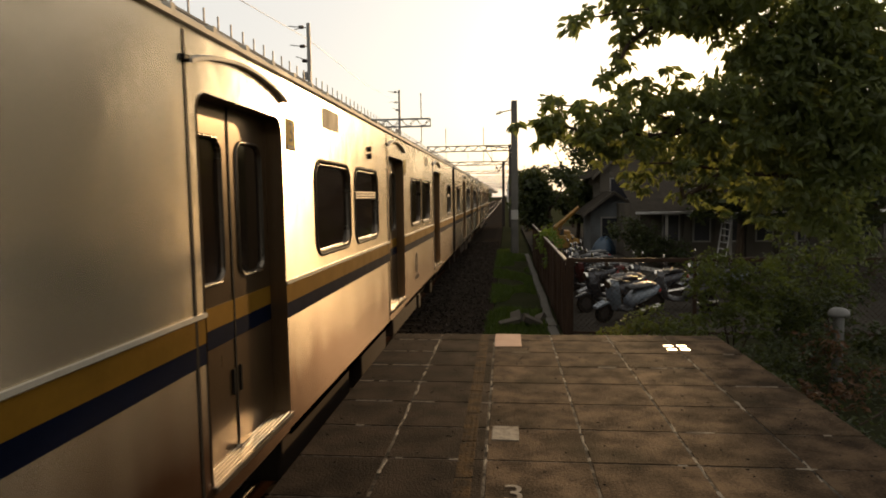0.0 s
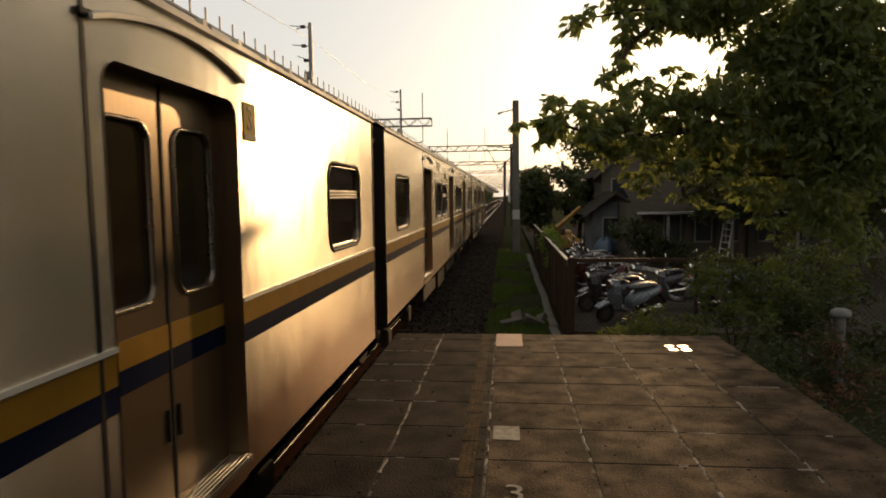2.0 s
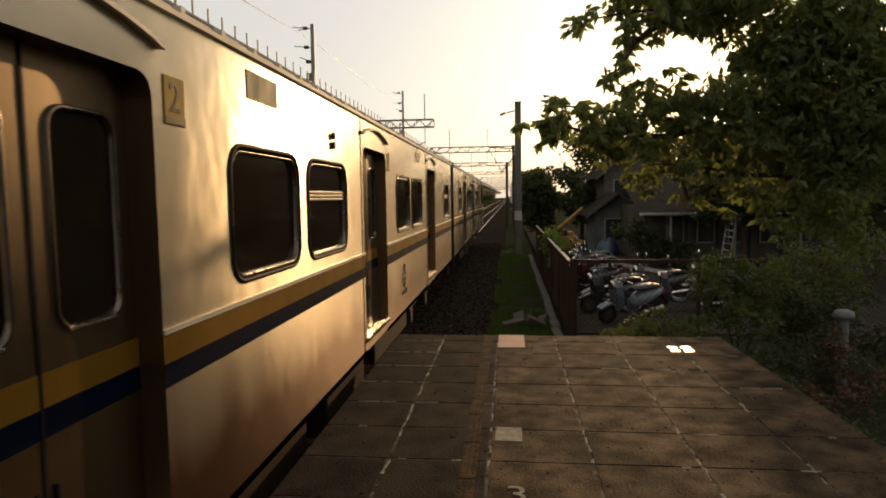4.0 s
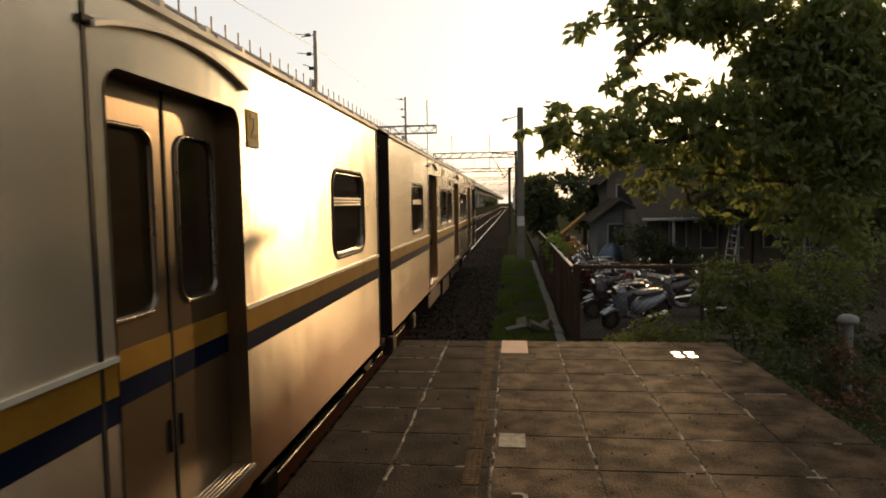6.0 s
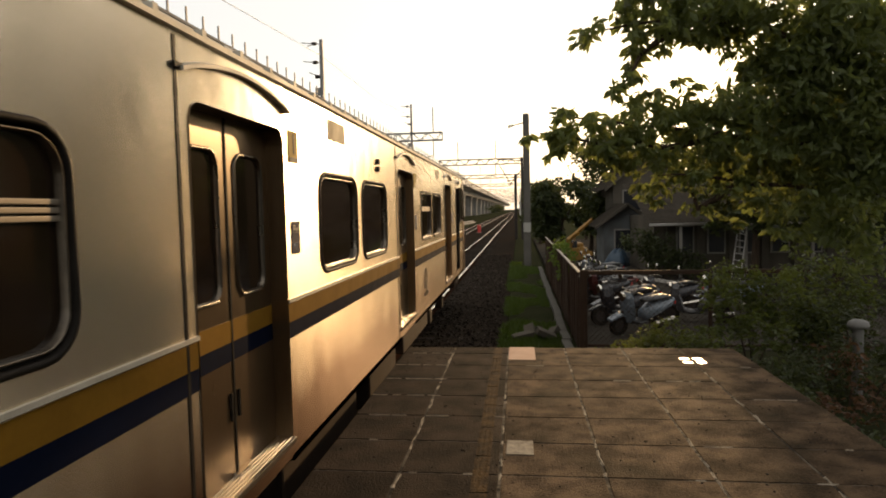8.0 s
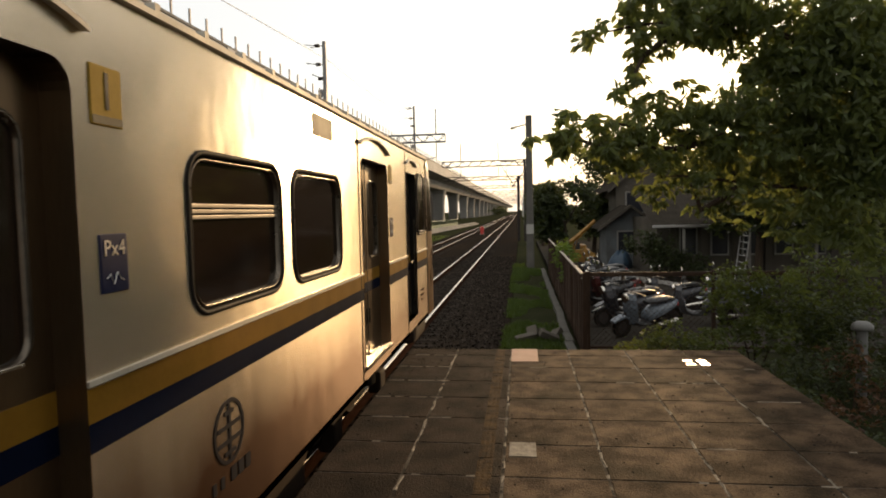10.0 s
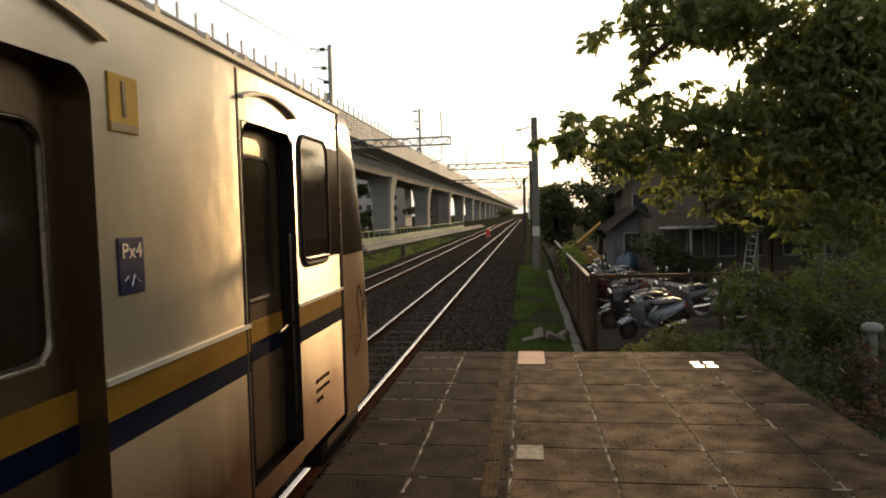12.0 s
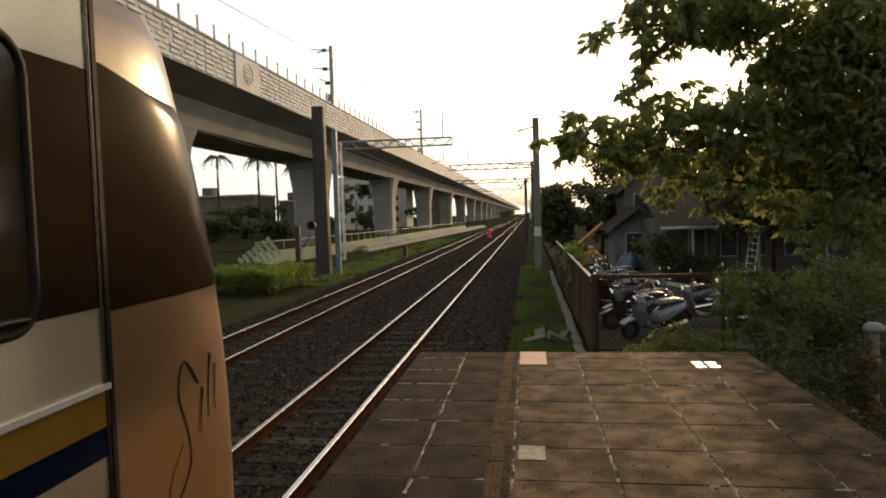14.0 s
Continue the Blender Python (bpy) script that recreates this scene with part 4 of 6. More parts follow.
# ---- viaduct and line equipment ----
def build_viaduct():
    via = thing("viaduct", "long grey concrete railway viaduct with relief parapet panels", "viaduct", kind="structure")
    prof = [(-20.0, 11.6), (-20.0, 11.1), (-20.35, 10.95), (-22.4, 10.1), (-23.1, 8.35), (-28.9, 8.35), (-29.6, 10.1), (-31.6, 10.95), (-32, 11.1), (-32, 11.6)]
    bm = bmesh.new()
    loft(bm, [[(x, y, z) for x, z in prof] for y in (10, 60, 120, 250, 800, 1600)])
    part("deck_girder", bm, VIADUCT, via, "grey concrete box girder")
    bm = bmesh.new()
    box(bm, -32, 10, 11.6, -31.7, 1600, 13.5)
    part("far_parapet", bm, VIADUCT, via)
    # near parapet: panels with staggered raised blocks
    meshes = []
    for k in range(3):
        rng = random.Random(k)
        bm = bmesh.new()
        box(bm, -0.3, 0.015, 0, 0, 3.985, 2.3)
        for r in range(7):
            y = -0.3 + rng.random() * 0.8
            while y < 3.9:
                w = rng.uniform(0.8, 1.7)
                a, b = max(y, 0.05), min(y + w * 0.72, 3.95)
                if b - a > 0.15:
                    z0, d = 0.06 + r * 0.315, rng.uniform(0.04, 0.11)
                    vs = [bm.verts.new(p) for p in ((0, a, z0), (0, b, z0), (d, b - 0.02, z0 + 0.03), (d, a + 0.02, z0 + 0.03), (0, a, z0 + 0.28), (0, b, z0 + 0.28))]
                    bm.faces.new((vs[0], vs[1], vs[2], vs[3]))
                    bm.faces.new((vs[3], vs[2], vs[5], vs[4]))
                    bm.faces.new((vs[0], vs[3], vs[4]))
                    bm.faces.new((vs[1], vs[5], vs[2]))
                y += w
        meshes.append(mesh_of("parapet_panel", bm, PANEL))
    for i in range(60):
        y0 = 10 + 4 * i
        if i == 8:
            continue
        share("parapet_panel", meshes[i % 3], via, pose(-19.96, y0, 11.1))
    bm = bmesh.new()
    box(bm, -0.3, 0.01, 0, 0.12, 3.99, 2.34, 0.03)
    disc(bm, (0.13, 2.0, 1.25), (1, 0, 0), 0.78, 0.05, 28, 0.68)
    for z, w in ((1.6, 0.25), (1.35, 0.5), (1.05, 0.5), (0.8, 0.3)):
        box(bm, 0.12, 2 - w, z - 0.05, 0.16, 2 + w, z + 0.05)
    share("emblem_panel", mesh_of("emblem_panel", bm, PANEL), via, pose(-19.95, 42.0, 11.05))
    bm = bmesh.new()
    box(bm, -20.3, 250, 11.1, -19.96, 1600, 13.4)
    part("parapet_run", bm, PANEL, via)
    bm = bmesh.new()
    box(bm, -20.42, 10, 13.41, -19.9, 1600, 13.6, 0.03)
    part("coping", bm, VIADUCT, via)
    bm = bmesh.new()
    box(bm, -0.05, -0.06, 0, 0.05, 0.06, 1.05)
    me = mesh_of("parapet_post", bm, MAST_GREY)
    for i in range(110):
        share("parapet_post", me, via, pose(-20.15, 12.2 + 2.12 * i, 13.6))
    for i, yc in enumerate([39, 70, 107, 148, 189, 230, 271, 312, 353, 394, 435, 480, 525, 570, 615, 660, 705, 750, 800, 850, 900, 960, 1020]):
        bm = bmesh.new()
        rings = []
        for z, wx, wy in ((GROUND - 0.3, 1.6, 1.8), (3.5, 1.6, 1.8), (5.2, 1.7, 1.95), (7.2, 1.95, 2.3), (8.45, 2.3, 2.9)):
            rings.append([(-24.6 + a * wx - (wx - 1.6) * 0, yc + b * wy, z) for a, b in ((-1, -0.8), (-0.8, -1), (0.8, -1), (1, -0.8), (1, 0.8), (0.8, 1), (-0.8, 1), (-1, 0.8))])
        loft(bm, rings)
        part("pier", bm, VIADUCT, via)
    return via


def build_mast(x, y, top, w, mat, label, arm=0.0, name="catenary_mast", base=GROUND):
    mast = thing(name, label, "mast", pose(x, y, base))
    bm = bmesh.new()
    h = top - base
    if w > 0.3:
        loft(bm, [[(a * w / 2 * s, b * w / 2 * s * 0.9, z) for a, b in ((-1, -0.7), (-0.7, -1), (0.7, -1), (1, -0.7), (1, 0.7), (0.7, 1), (-0.7, 1), (-1, 0.7))] for z, s in ((-0.2, 1.05), (h * 0.5, 0.98), (h, 0.86))])
    else:
        box(bm, -w / 2, -w / 2, -0.2, w / 2, w / 2, h, 0.01)
    part("shaft", bm, mat, mast)
    if arm:
        bm = bmesh.new()
        rod(bm, (0, 0, h - 0.4), (arm, 0, h - 0.62), 0.03)
        part("bracket_arm", bm, MAST_DARK, mast)
        bm = bmesh.new()
        for k in range(4):
            disc(bm, (arm * (0.75 + 0.07 * k), 0, h - 0.565 - 0.015 * k), (1, 0, -0.2), 0.09, 0.03, 10)
        part("insulator", bm, MAST_DARK, mast)
    if base > 5:
        for dz, ln in ((0.5, 2.2), (2.6, 2.0), (4.2, 1.4)):
            bm = bmesh.new()
            rod(bm, (0, 0, h - dz), (-ln, -0.4, h - dz + (0.15 if dz < 3 else 0.5)), 0.05, n=5)
            disc(bm, (-ln * 0.35, -0.14, h - dz + 0.05), (1, 0, 0), 0.2, 0.5, 8)
            part("cantilever", bm, MAST_DARK, mast)
        bm = bmesh.new()
        box(bm, -0.75, -0.3, 3.6, -0.2, 0.3, 4.4, 0.03)
        part("switch_box", bm, MAST_GREY, mast)
    return mast


def truss(bm, x0, x1, y, z0, z1, n, r=0.035):
    for yy in (y - 0.25, y + 0.25):
        rod(bm, (x0, yy, z0), (x1, yy, z0), r, n=5)
        rod(bm, (x0, yy, z1), (x1, yy, z1), r, n=5)
        for i in range(n):
            a, b = x0 + (x1 - x0) * i / n, x0 + (x1 - x0) * (i + 1) / n
            rod(bm, (a, yy, z0 if i % 2 else z1), (b, yy, z1 if i % 2 else z0), r * 0.7, n=4)
    for x in (x0, x1):
        rod(bm, (x, y, z0), (x, y, z1), r, n=5)


def build_gantry(y, x0, x1, z, left_post, right_post):
    gan = thing("catenary_gantry", "dark steel lattice gantry spanning the tracks", "gantry", pose(0, 0, 0), group="gantries")
    bm = bmesh.new()
    truss(bm, x0, x1, y, z - 0.5, z, 16 if y < 70 else 10, 0.035 if y < 70 else 0.05)
    part("lattice_beam", bm, MAST_GREY if y < 50 else MAST_DARK, gan)
    for x in ([left_post] if left_post else []) + ([right_post] if right_post else []):
        bm = bmesh.new()
        for dx, dy in ((-0.25, -0.2), (0.25, -0.2), (0.25, 0.2), (-0.25, 0.2)):
            rod(bm, (x + dx, y + dy, GROUND - 0.2), (x + dx * 0.8, y + dy * 0.8, z), 0.05, n=5)
        for i in range(16):
            za, zb = GROUND + (z - GROUND) * i / 16, GROUND + (z - GROUND) * (i + 1) / 16
            s = 1 if i % 2 else -1
            rod(bm, (x - 0.24 * s, y - 0.2, za), (x + 0.24 * s, y - 0.2, zb), 0.032, n=4)
        part("lattice_post", bm, ALUMINIUM, gan)
    for cx in TRACKS:
        if x0 < cx < x1:
            bm = bmesh.new()
            rod(bm, (cx + 0.9, y, z - 0.5), (cx + 0.9, y, z - 1.6), 0.03, n=5)
            rod(bm, (cx + 0.9, y, z - 1.5), (cx, y, z - 1.75), 0.025, n=5)
            rod(bm, (cx + 0.9, y, z), (cx + 0.9, y, z + 1.7), 0.035, n=5)
            part("drop_arm", bm, MAST_DARK, gan)
    return gan


def build_wires():
    for cx, z in ((-2.98, 4.35), (-6.52, 4.35)):
        for dz, name, lab in ((0, "contact_wire", "thin black overhead contact wire"), (1.0, "messenger_wire", "thin black overhead messenger wire")):
            bm = bmesh.new()
            ys = [60, 80] + list(range(100, 600, 40))
            for y0, y1 in zip(ys, ys[1:]):
                pts = [(cx, y0 + (y1 - y0) * i / 6, z + dz - (0.5 * dz * (1 - (2 * i / 6 - 1) ** 2))) for i in range(7)]
                limb(bm, pts, 0.009, 0.009, 4)
            tagged(part(name, bm, WIRE), lab, "wire")
    bm = bmesh.new()
    limb(bm, [(-22, 20, 17.2), (-22, 45, 17.9), (-22, 71, 19.6), (-22, 100, 19.6), (-22, 132, 21.5)], 0.03, 0.03, 5)
    tagged(part("viaduct_wire", bm, WIRE), "thin dark wire along the viaduct masts", "wire")
    bm = bmesh.new()
    for z in (6.0, 4.9):
        limb(bm, [(-14.5, 12, z + 1.2), (-12.5, 28, z + 0.3), (-10.3, 31, z), (-11, 45, z + 0.1), (-12.5, 70, z + 0.4)], 0.014, 0.014, 4)
    tagged(part("feeder_wire", bm, WIRE), "pair of thin dark feeder wires on the dark mast", "wire")


def build_service_cable():
    """A bright overhead service line from the wide house to the tree beside the lot."""
    bm = bmesh.new()
    a, b = Vector((11.0, 35.0, 3.55)), Vector((9.6, 19.3, 3.75))
    limb(bm, [a.lerp(b, i / 8) - Vector((0, 0, 0.1 * math.sin(math.pi * i / 8))) for i in range(9)], 0.018, 0.018, 6)
    tagged(part("service_cable", bm, ALUMINIUM), "bright overhead service cable behind the tree", "cable")


def build_signal():
    s = thing("signal_post", "dark rusty trackside signal post with round lamp hood", "signal", pose(-10.2, 27, GROUND))
    part("post", box(bmesh.new(), -0.11, -0.09, -0.2, 0.11, 0.09, 2.62, 0.015), MAST_DARK, s)
    bm = bmesh.new()
    rod(bm, (0.05, 0, 1.4), (0.62, -0.05, 2.2), 0.025)
    part("bracket", bm, MAST_DARK, s)
    bm = bmesh.new()
    disc(bm, (0.72, -0.08, 2.62), (0, 1, 0), 0.17, 0.16, 18)
    disc(bm, (0.72, -0.2, 2.62), (0, 1, 0), 0.19, 0.14, 18, 0.17)
    part("lamp_hood", bm, RUBBER, s, "round black lamp hood")
    r = thing("red_signal", "small red dwarf signal between the tracks", "signal", pose(-4.85, 78, GROUND))
    part("case", box(bmesh.new(), -0.2, -0.12, 0, 0.2, 0.12, 1.0, 0.03), RED_LAMP, r)
    part("foot", box(bmesh.new(), -0.3, -0.2, -0.1, 0.3, 0.2, 0.1, 0.02), CONCRETE, r)
    p = thing("marker_post", "short dark trackside marker post", "post", pose(-8.75, 44, GROUND))
    part("shaft", box(bmesh.new(), -0.16, -0.1, -0.1, 0.16, 0.1, 0.85, 0.02), MAST_DARK, p)


# ---- fences ----
def build_side_fence():
    f = thing("lineside_fence", "rusty brown close-slatted lineside fence", "fence")
    bm = bmesh.new()
    box(bm, -0.012, -0.042, 0, 0.012, 0.042, 1.58)
    slat = mesh_of("slat", bm, FENCE_RUST)
    rng = random.Random(5)
    for i in range(165):
        share("slat", slat, f, pose(1.2 + rng.uniform(-0.012, 0.012), 12.95 + i * 0.098, GROUND, rng.uniform(-0.8, 0.8), rng.uniform(-1, 1), rng.uniform(-8, 8)))
    for z in (-0.85, 0.36):
        bm = bmesh.new()
        box(bm, 1.225, 12.9, z, 1.265, 29.1, z + 0.05, 0.006)
        part("rail", bm, FENCE_RUST, f)
    for i in range(8):
        bm = bmesh.new()
        box(bm, 1.21, 12.9 + i * 2.3, GROUND - 0.2, 1.29, 12.98 + i * 2.3, 0.52, 0.01)
        part("post", bm, FENCE_RUST, f)
    bm = bmesh.new()
    box(bm, 1.17, 13, 0.46, 1.24, 29.1, 0.485, 0.004)
    part("cap_rail", bm, SASH, f, "pale weathered cap rail")


def build_wire_fence():
    f = thing("chain_link_fence", "rusty chain-link fence with flat top rail", "fence")
    y, x0, x1, z0, z1 = 13.0, 1.3, 8.6, GROUND, 0.5
    part("top_rail", box(bmesh.new(), x0, y - 0.03, 0.42, x1, y + 0.03, 0.5, 0.008), FENCE_RUST, f)
    part("bottom_rail", box(bmesh.new(), x0, y - 0.02, -1.05, x1, y + 0.02, -1.0, 0.006), FENCE_RUST, f)
    for x in (1.32, 3.75, 6.1, 8.5):
        part("post", box(bmesh.new(), x - 0.035, y - 0.035, GROUND - 0.2, x + 0.035, y + 0.035, 0.52, 0.008), FENCE_RUST, f)
    bm = bmesh.new()
    step, hgt = 0.11, 1.45
    n = int((x1 - x0 + hgt) / step)
    for s in (1, -1):
        for i in range(n):
            a = x0 - hgt + i * step if s > 0 else x0 + i * step
            b = a + hgt * s
            za, zb = -1.0, 0.45
            xa, xb = max(min(a, x1), x0), max(min(b, x1), x0)
            if abs(xa - xb) < 0.02:
                continue
            ta, tb = (xa - a) / (b - a), (xb - a) / (b - a)
            rod(bm, (xa, y, za + (zb - za) * ta), (xb, y, za + (zb - za) * tb), 0.0035, n=3)
    tagged(part("wire_mesh", bm, FENCE_RUST, f), kind="stuff")


def build_green_fence():
    f = thing("trackside_railing", "pale green railing with slatted lower half beyond the tracks", "fence")
    pts = [(-16.7, 37), (-15.6, 45.5), (-14.9, 52), (-14.2, 62), (-13.4, 78), (-12.6, 96), (-11.8, 118)]
    for (xa, ya), (xb, yb) in zip(pts, pts[1:]):
        n = max(4, int((yb - ya) / 1.6))
        for i in range(n):
            x, y = xa + (xb - xa) * i / n, ya + (yb - ya) * i / n
            part("post", rod(bmesh.new(), (x, y, GROUND), (x, y, 0.45), 0.035, n=6), FENCE_GREEN, f)
            x2, y2 = xa + (xb - xa) * (i + 1) / n, ya + (yb - ya) * (i + 1) / n
            bm = bmesh.new()
            a, b = Vector((x, y, 0)), Vector((x2, y2, 0))
            side = Vector((b.y - a.y, a.x - b.x, 0)).normalized()
            for k in range(9):
                p, q = a.lerp(b, (k + 0.12) / 9), a.lerp(b, (k + 0.8) / 9)
                loft(bm, [[(p.x, p.y, GROUND + 0.05), (p.x + side.x * 0.03, p.y + side.y * 0.03, GROUND + 0.05), (p.x + side.x * 0.03, p.y + side.y * 0.03, -0.25), (p.x, p.y, -0.25)],
                          [(q.x, q.y, GROUND + 0.05), (q.x + side.x * 0.03, q.y + side.y * 0.03, GROUND + 0.05), (q.x + side.x * 0.03, q.y + side.y * 0.03, -0.25), (q.x, q.y, -0.25)]])
            tagged(part("slat_panel", bm, FENCE_GREEN, f), kind="stuff")
        bm = bmesh.new()
        rod(bm, (xa, ya, 0.42), (xb, yb, 0.42), 0.03, n=6)
        rod(bm, (xa, ya, -0.22), (xb, yb, -0.22), 0.025, n=6)
        part("handrail", bm, FENCE_GREEN, f)
    b = thing("fallen_barrier", "pale green barrier panel fallen askew", "barrier", pose(-14.6, 31.5, GROUND, 0, -35, 20))
    for k in range(7):
        part("slat", box(bmesh.new(), k * 0.3, -0.03, 0, k * 0.3 + 0.2, 0.03, 1.1, 0.01), FENCE_GREEN, b)
    part("rail", box(bmesh.new(), 0, 0.03, 0.85, 2.0, 0.07, 0.93, 0.01), FENCE_GREEN, b)
    for k, (xa, ya, xb, yb, z) in enumerate(((-14.2, 53, -10.2, 140, -0.62), (-13.5, 51, -9.6, 138, -0.85))):
        bm = bmesh.new()
        loft(bm, [[(xa + dx, ya, z + dz) for dx, dz in ((-0.3, -0.22), (0.3, -0.22), (0.3, 0), (-0.3, 0))], [(xb + dx, yb, z + dz) for dx, dz in ((-0.3, -0.22), (0.3, -0.22), (0.3, 0), (-0.3, 0))]])
        tagged(part("concrete_trough", bm, CONCRETE), "long pale concrete cable trough lying by the track", "cable trough")


def build_kerb():
    k = thing("kerb", "low crumbling concrete kerb along the grass", "kerb", kind="structure")
    rng = random.Random(8)
    bm = bmesh.new()
    box(bm, -0.09, -0.49, -0.2, 0.09, 0.49, 0.13, 0.015)
    me = mesh_of("kerb_stone", bm, MAST_CONCRETE)
    for i in range(22):
        share("kerb_stone", me, k, pose(0.98 + rng.uniform(-0.02, 0.02), 9.0 + i, GROUND, rng.uniform(-1, 1), rng.uniform(-2, 2), rng.uniform(-1.5, 1.5)))
    for i in range(5):
        bm = bmesh.new()
        box(bm, -0.22, -0.12, -0.05, 0.22, 0.12, 0.09, 0.02)
        o = part("broken_slab", bm, GREY_WALL)
        o.matrix_basis = pose(0.05 + i * 0.17, 14.0 + (i % 3) * 0.35, GROUND + 0.06 + 0.05 * (i % 2), rng.uniform(-25, 25), rng.uniform(-25, 25), rng.uniform(0, 180))
        tagged(o, "broken grey concrete slab piece on the grass", "rubble", "rubble")


# ---- plants ----
def grass_field(name, x0, x1, y0, y1, n, size, seed, label, z=GROUND):
    rng = np.random.default_rng(seed)
    y = y0 + (y1 - y0) * rng.random(n) ** 1.4
    x = rng.uniform(x0, x1, n)
    keep = np.array([noise.noise(Vector((a * 0.9, b * 0.5, seed))) > -0.16 for a, b in zip(x, y)])
    ob = leaves(name, np.stack([x, y, np.full(n, z)], 1)[keep], size, GRASS, None, seed, -1.6, 0.12)
    tagged(ob, label, "grass", kind="stuff")


def build_tree(name, label, base, limbs, clumps, per, leaf, mat, seed, trunk_r, droop=0.6, wide=0.42):
    tree = thing(name, label, "tree", pose(0, 0, 0))
    bm = bmesh.new()
    limb(bm, base, trunk_r, trunk_r * 0.6, 9)
    part("trunk", bm, BARK, tree)
    for l in limbs:
        bm = bmesh.new()
        rng = random.Random(len(l) + seed)
        pts = []
        for (a, b) in zip(l, l[1:]):
            for i in range(4):
                p = Vector(a).lerp(Vector(b), i / 4)
                pts.append(p + Vector([rng.uniform(-0.04, 0.04) for _ in range(3)]))
        pts.append(Vector(l[-1]))
        limb(bm, pts, trunk_r * 0.42, 0.012, 6)
        part("branch", bm, BARK, tree)
    tagged(leaves("crown", clump_spots(clumps, per, seed), leaf, mat, tree, seed, droop, wide), kind="stuff")
    return tree


def build_near_tree():
    """Sprays of drooping leaves on five boughs, with the open gap that the low sun shines through."""
    tree = build_tree("broadleaf_tree", "broadleaf tree with drooping dark green leaves beside the platform",
               [(6.4, 10.2, GROUND - 0.2), (6.2, 10.1, 0.4), (5.9, 9.9, 1.6), (5.5, 9.7, 2.7)],
               [[(5.5, 9.7, 2.7), (4.5, 9.5, 3.6), (3.4, 9.4, 4.3), (2.2, 9.2, 4.35), (1.0, 8.9, 4.15)],
                [(5.7, 9.8, 2.3), (4.4, 9.5, 2.5), (3.0, 9.3, 2.75), (1.7, 9.1, 2.9), (0.6, 8.9, 3.05)],
                [(5.8, 9.8, 2.0), (4.4, 9.4, 1.9), (3.0, 9.3, 2.1), (1.9, 9.0, 2.2)],
                [(3.0, 9.3, 2.7), (2.0, 9.1, 2.6), (1.0, 8.9, 2.65), (0.3, 8.8, 2.8)],
                [(5.5, 9.7, 2.7), (5.3, 9.3, 4.2), (4.8, 9.0, 5.6)],
                [(3.0, 9.3, 2.1), (2.5, 9.2, 1.7), (2.3, 9.1, 2.1)], [(2.2, 9.2, 4.35), (1.7, 9.0, 3.8), (1.4, 9.0, 3.4)]],
               [(5.4, 9.6, 3.7, 0.7, 0.9, 1.2, 1.0), (4.2, 9.0, 5.3, 1.2, 1.0, 0.4, 0.7)], 1000, 0.17, LEAF, 11, 0.14, 0.95, 0.46)
    high = [(0.90, 8.8, 4.11, 0.31, 0.60, 0.18, 56), (1.56, 9.0, 4.50, 0.33, 0.61, 0.29, 175), (2.01, 9.2, 4.34, 0.47, 0.72, 0.41, 442), (1.67, 9.0, 4.01, 0.21, 0.52, 0.22, 81),
            (2.56, 9.3, 4.52, 0.60, 0.83, 0.36, 615), (3.21, 9.4, 4.51, 0.52, 0.77, 0.39, 565), (2.49, 9.2, 4.07, 0.42, 0.69, 0.14, 78), (3.17, 9.6, 4.10, 0.35, 0.63, 0.22, 83),
            (3.84, 9.5, 4.07, 0.57, 0.80, 0.61, 952), (4.41, 9.4, 4.09, 0.61, 0.83, 0.69, 1407)]
    gap = [(1.61, 9.0, 3.69, 0.13, 0.46, 0.25, 52), (1.45, 9.0, 3.35, 0.22, 0.52, 0.18, 52), (1.20, 8.9, 3.37, 0.20, 0.51, 0.08, 12), (1.87, 9.1, 3.37, 0.22, 0.52, 0.13, 27),
           (2.26, 9.2, 3.37, 0.19, 0.50, 0.15, 26), (3.28, 9.5, 3.68, 0.24, 0.55, 0.26, 77)]
    tips = [(0.45, 8.8, 3.13, 0.16, 0.48, 0.07, 14), (0.68, 8.8, 3.02, 0.18, 0.49, 0.10, 24), (0.39, 8.8, 2.79, 0.28, 0.57, 0.08, 28), (0.83, 8.9, 2.76, 0.33, 0.61, 0.21, 113),
            (1.22, 9.0, 2.95, 0.28, 0.58, 0.20, 95), (1.17, 9.0, 2.61, 0.33, 0.61, 0.20, 112), (0.66, 8.9, 2.61, 0.20, 0.51, 0.10, 24), (0.51, 8.9, 2.48, 0.13, 0.45, 0.07, 8)]
    middle = [(1.75, 9.1, 3.02, 0.40, 0.67, 0.32, 305), (2.33, 9.2, 3.03, 0.47, 0.72, 0.32, 393), (2.96, 9.3, 3.12, 0.51, 0.76, 0.34, 502), (3.66, 9.5, 3.35, 0.57, 0.80, 0.66, 1225),
              (4.34, 9.4, 3.18, 0.69, 0.90, 0.78, 2111), (4.93, 9.3, 2.98, 0.51, 0.76, 1.28, 1884), (1.67, 9.1, 2.59, 0.46, 0.72, 0.33, 368), (2.47, 9.3, 2.57, 0.51, 0.76, 0.38, 508),
              (3.25, 9.4, 2.57, 0.56, 0.80, 0.39, 612), (4.03, 9.5, 2.51, 0.61, 0.84, 0.44, 733), (4.58, 9.3, 2.36, 0.47, 0.73, 0.51, 691)]
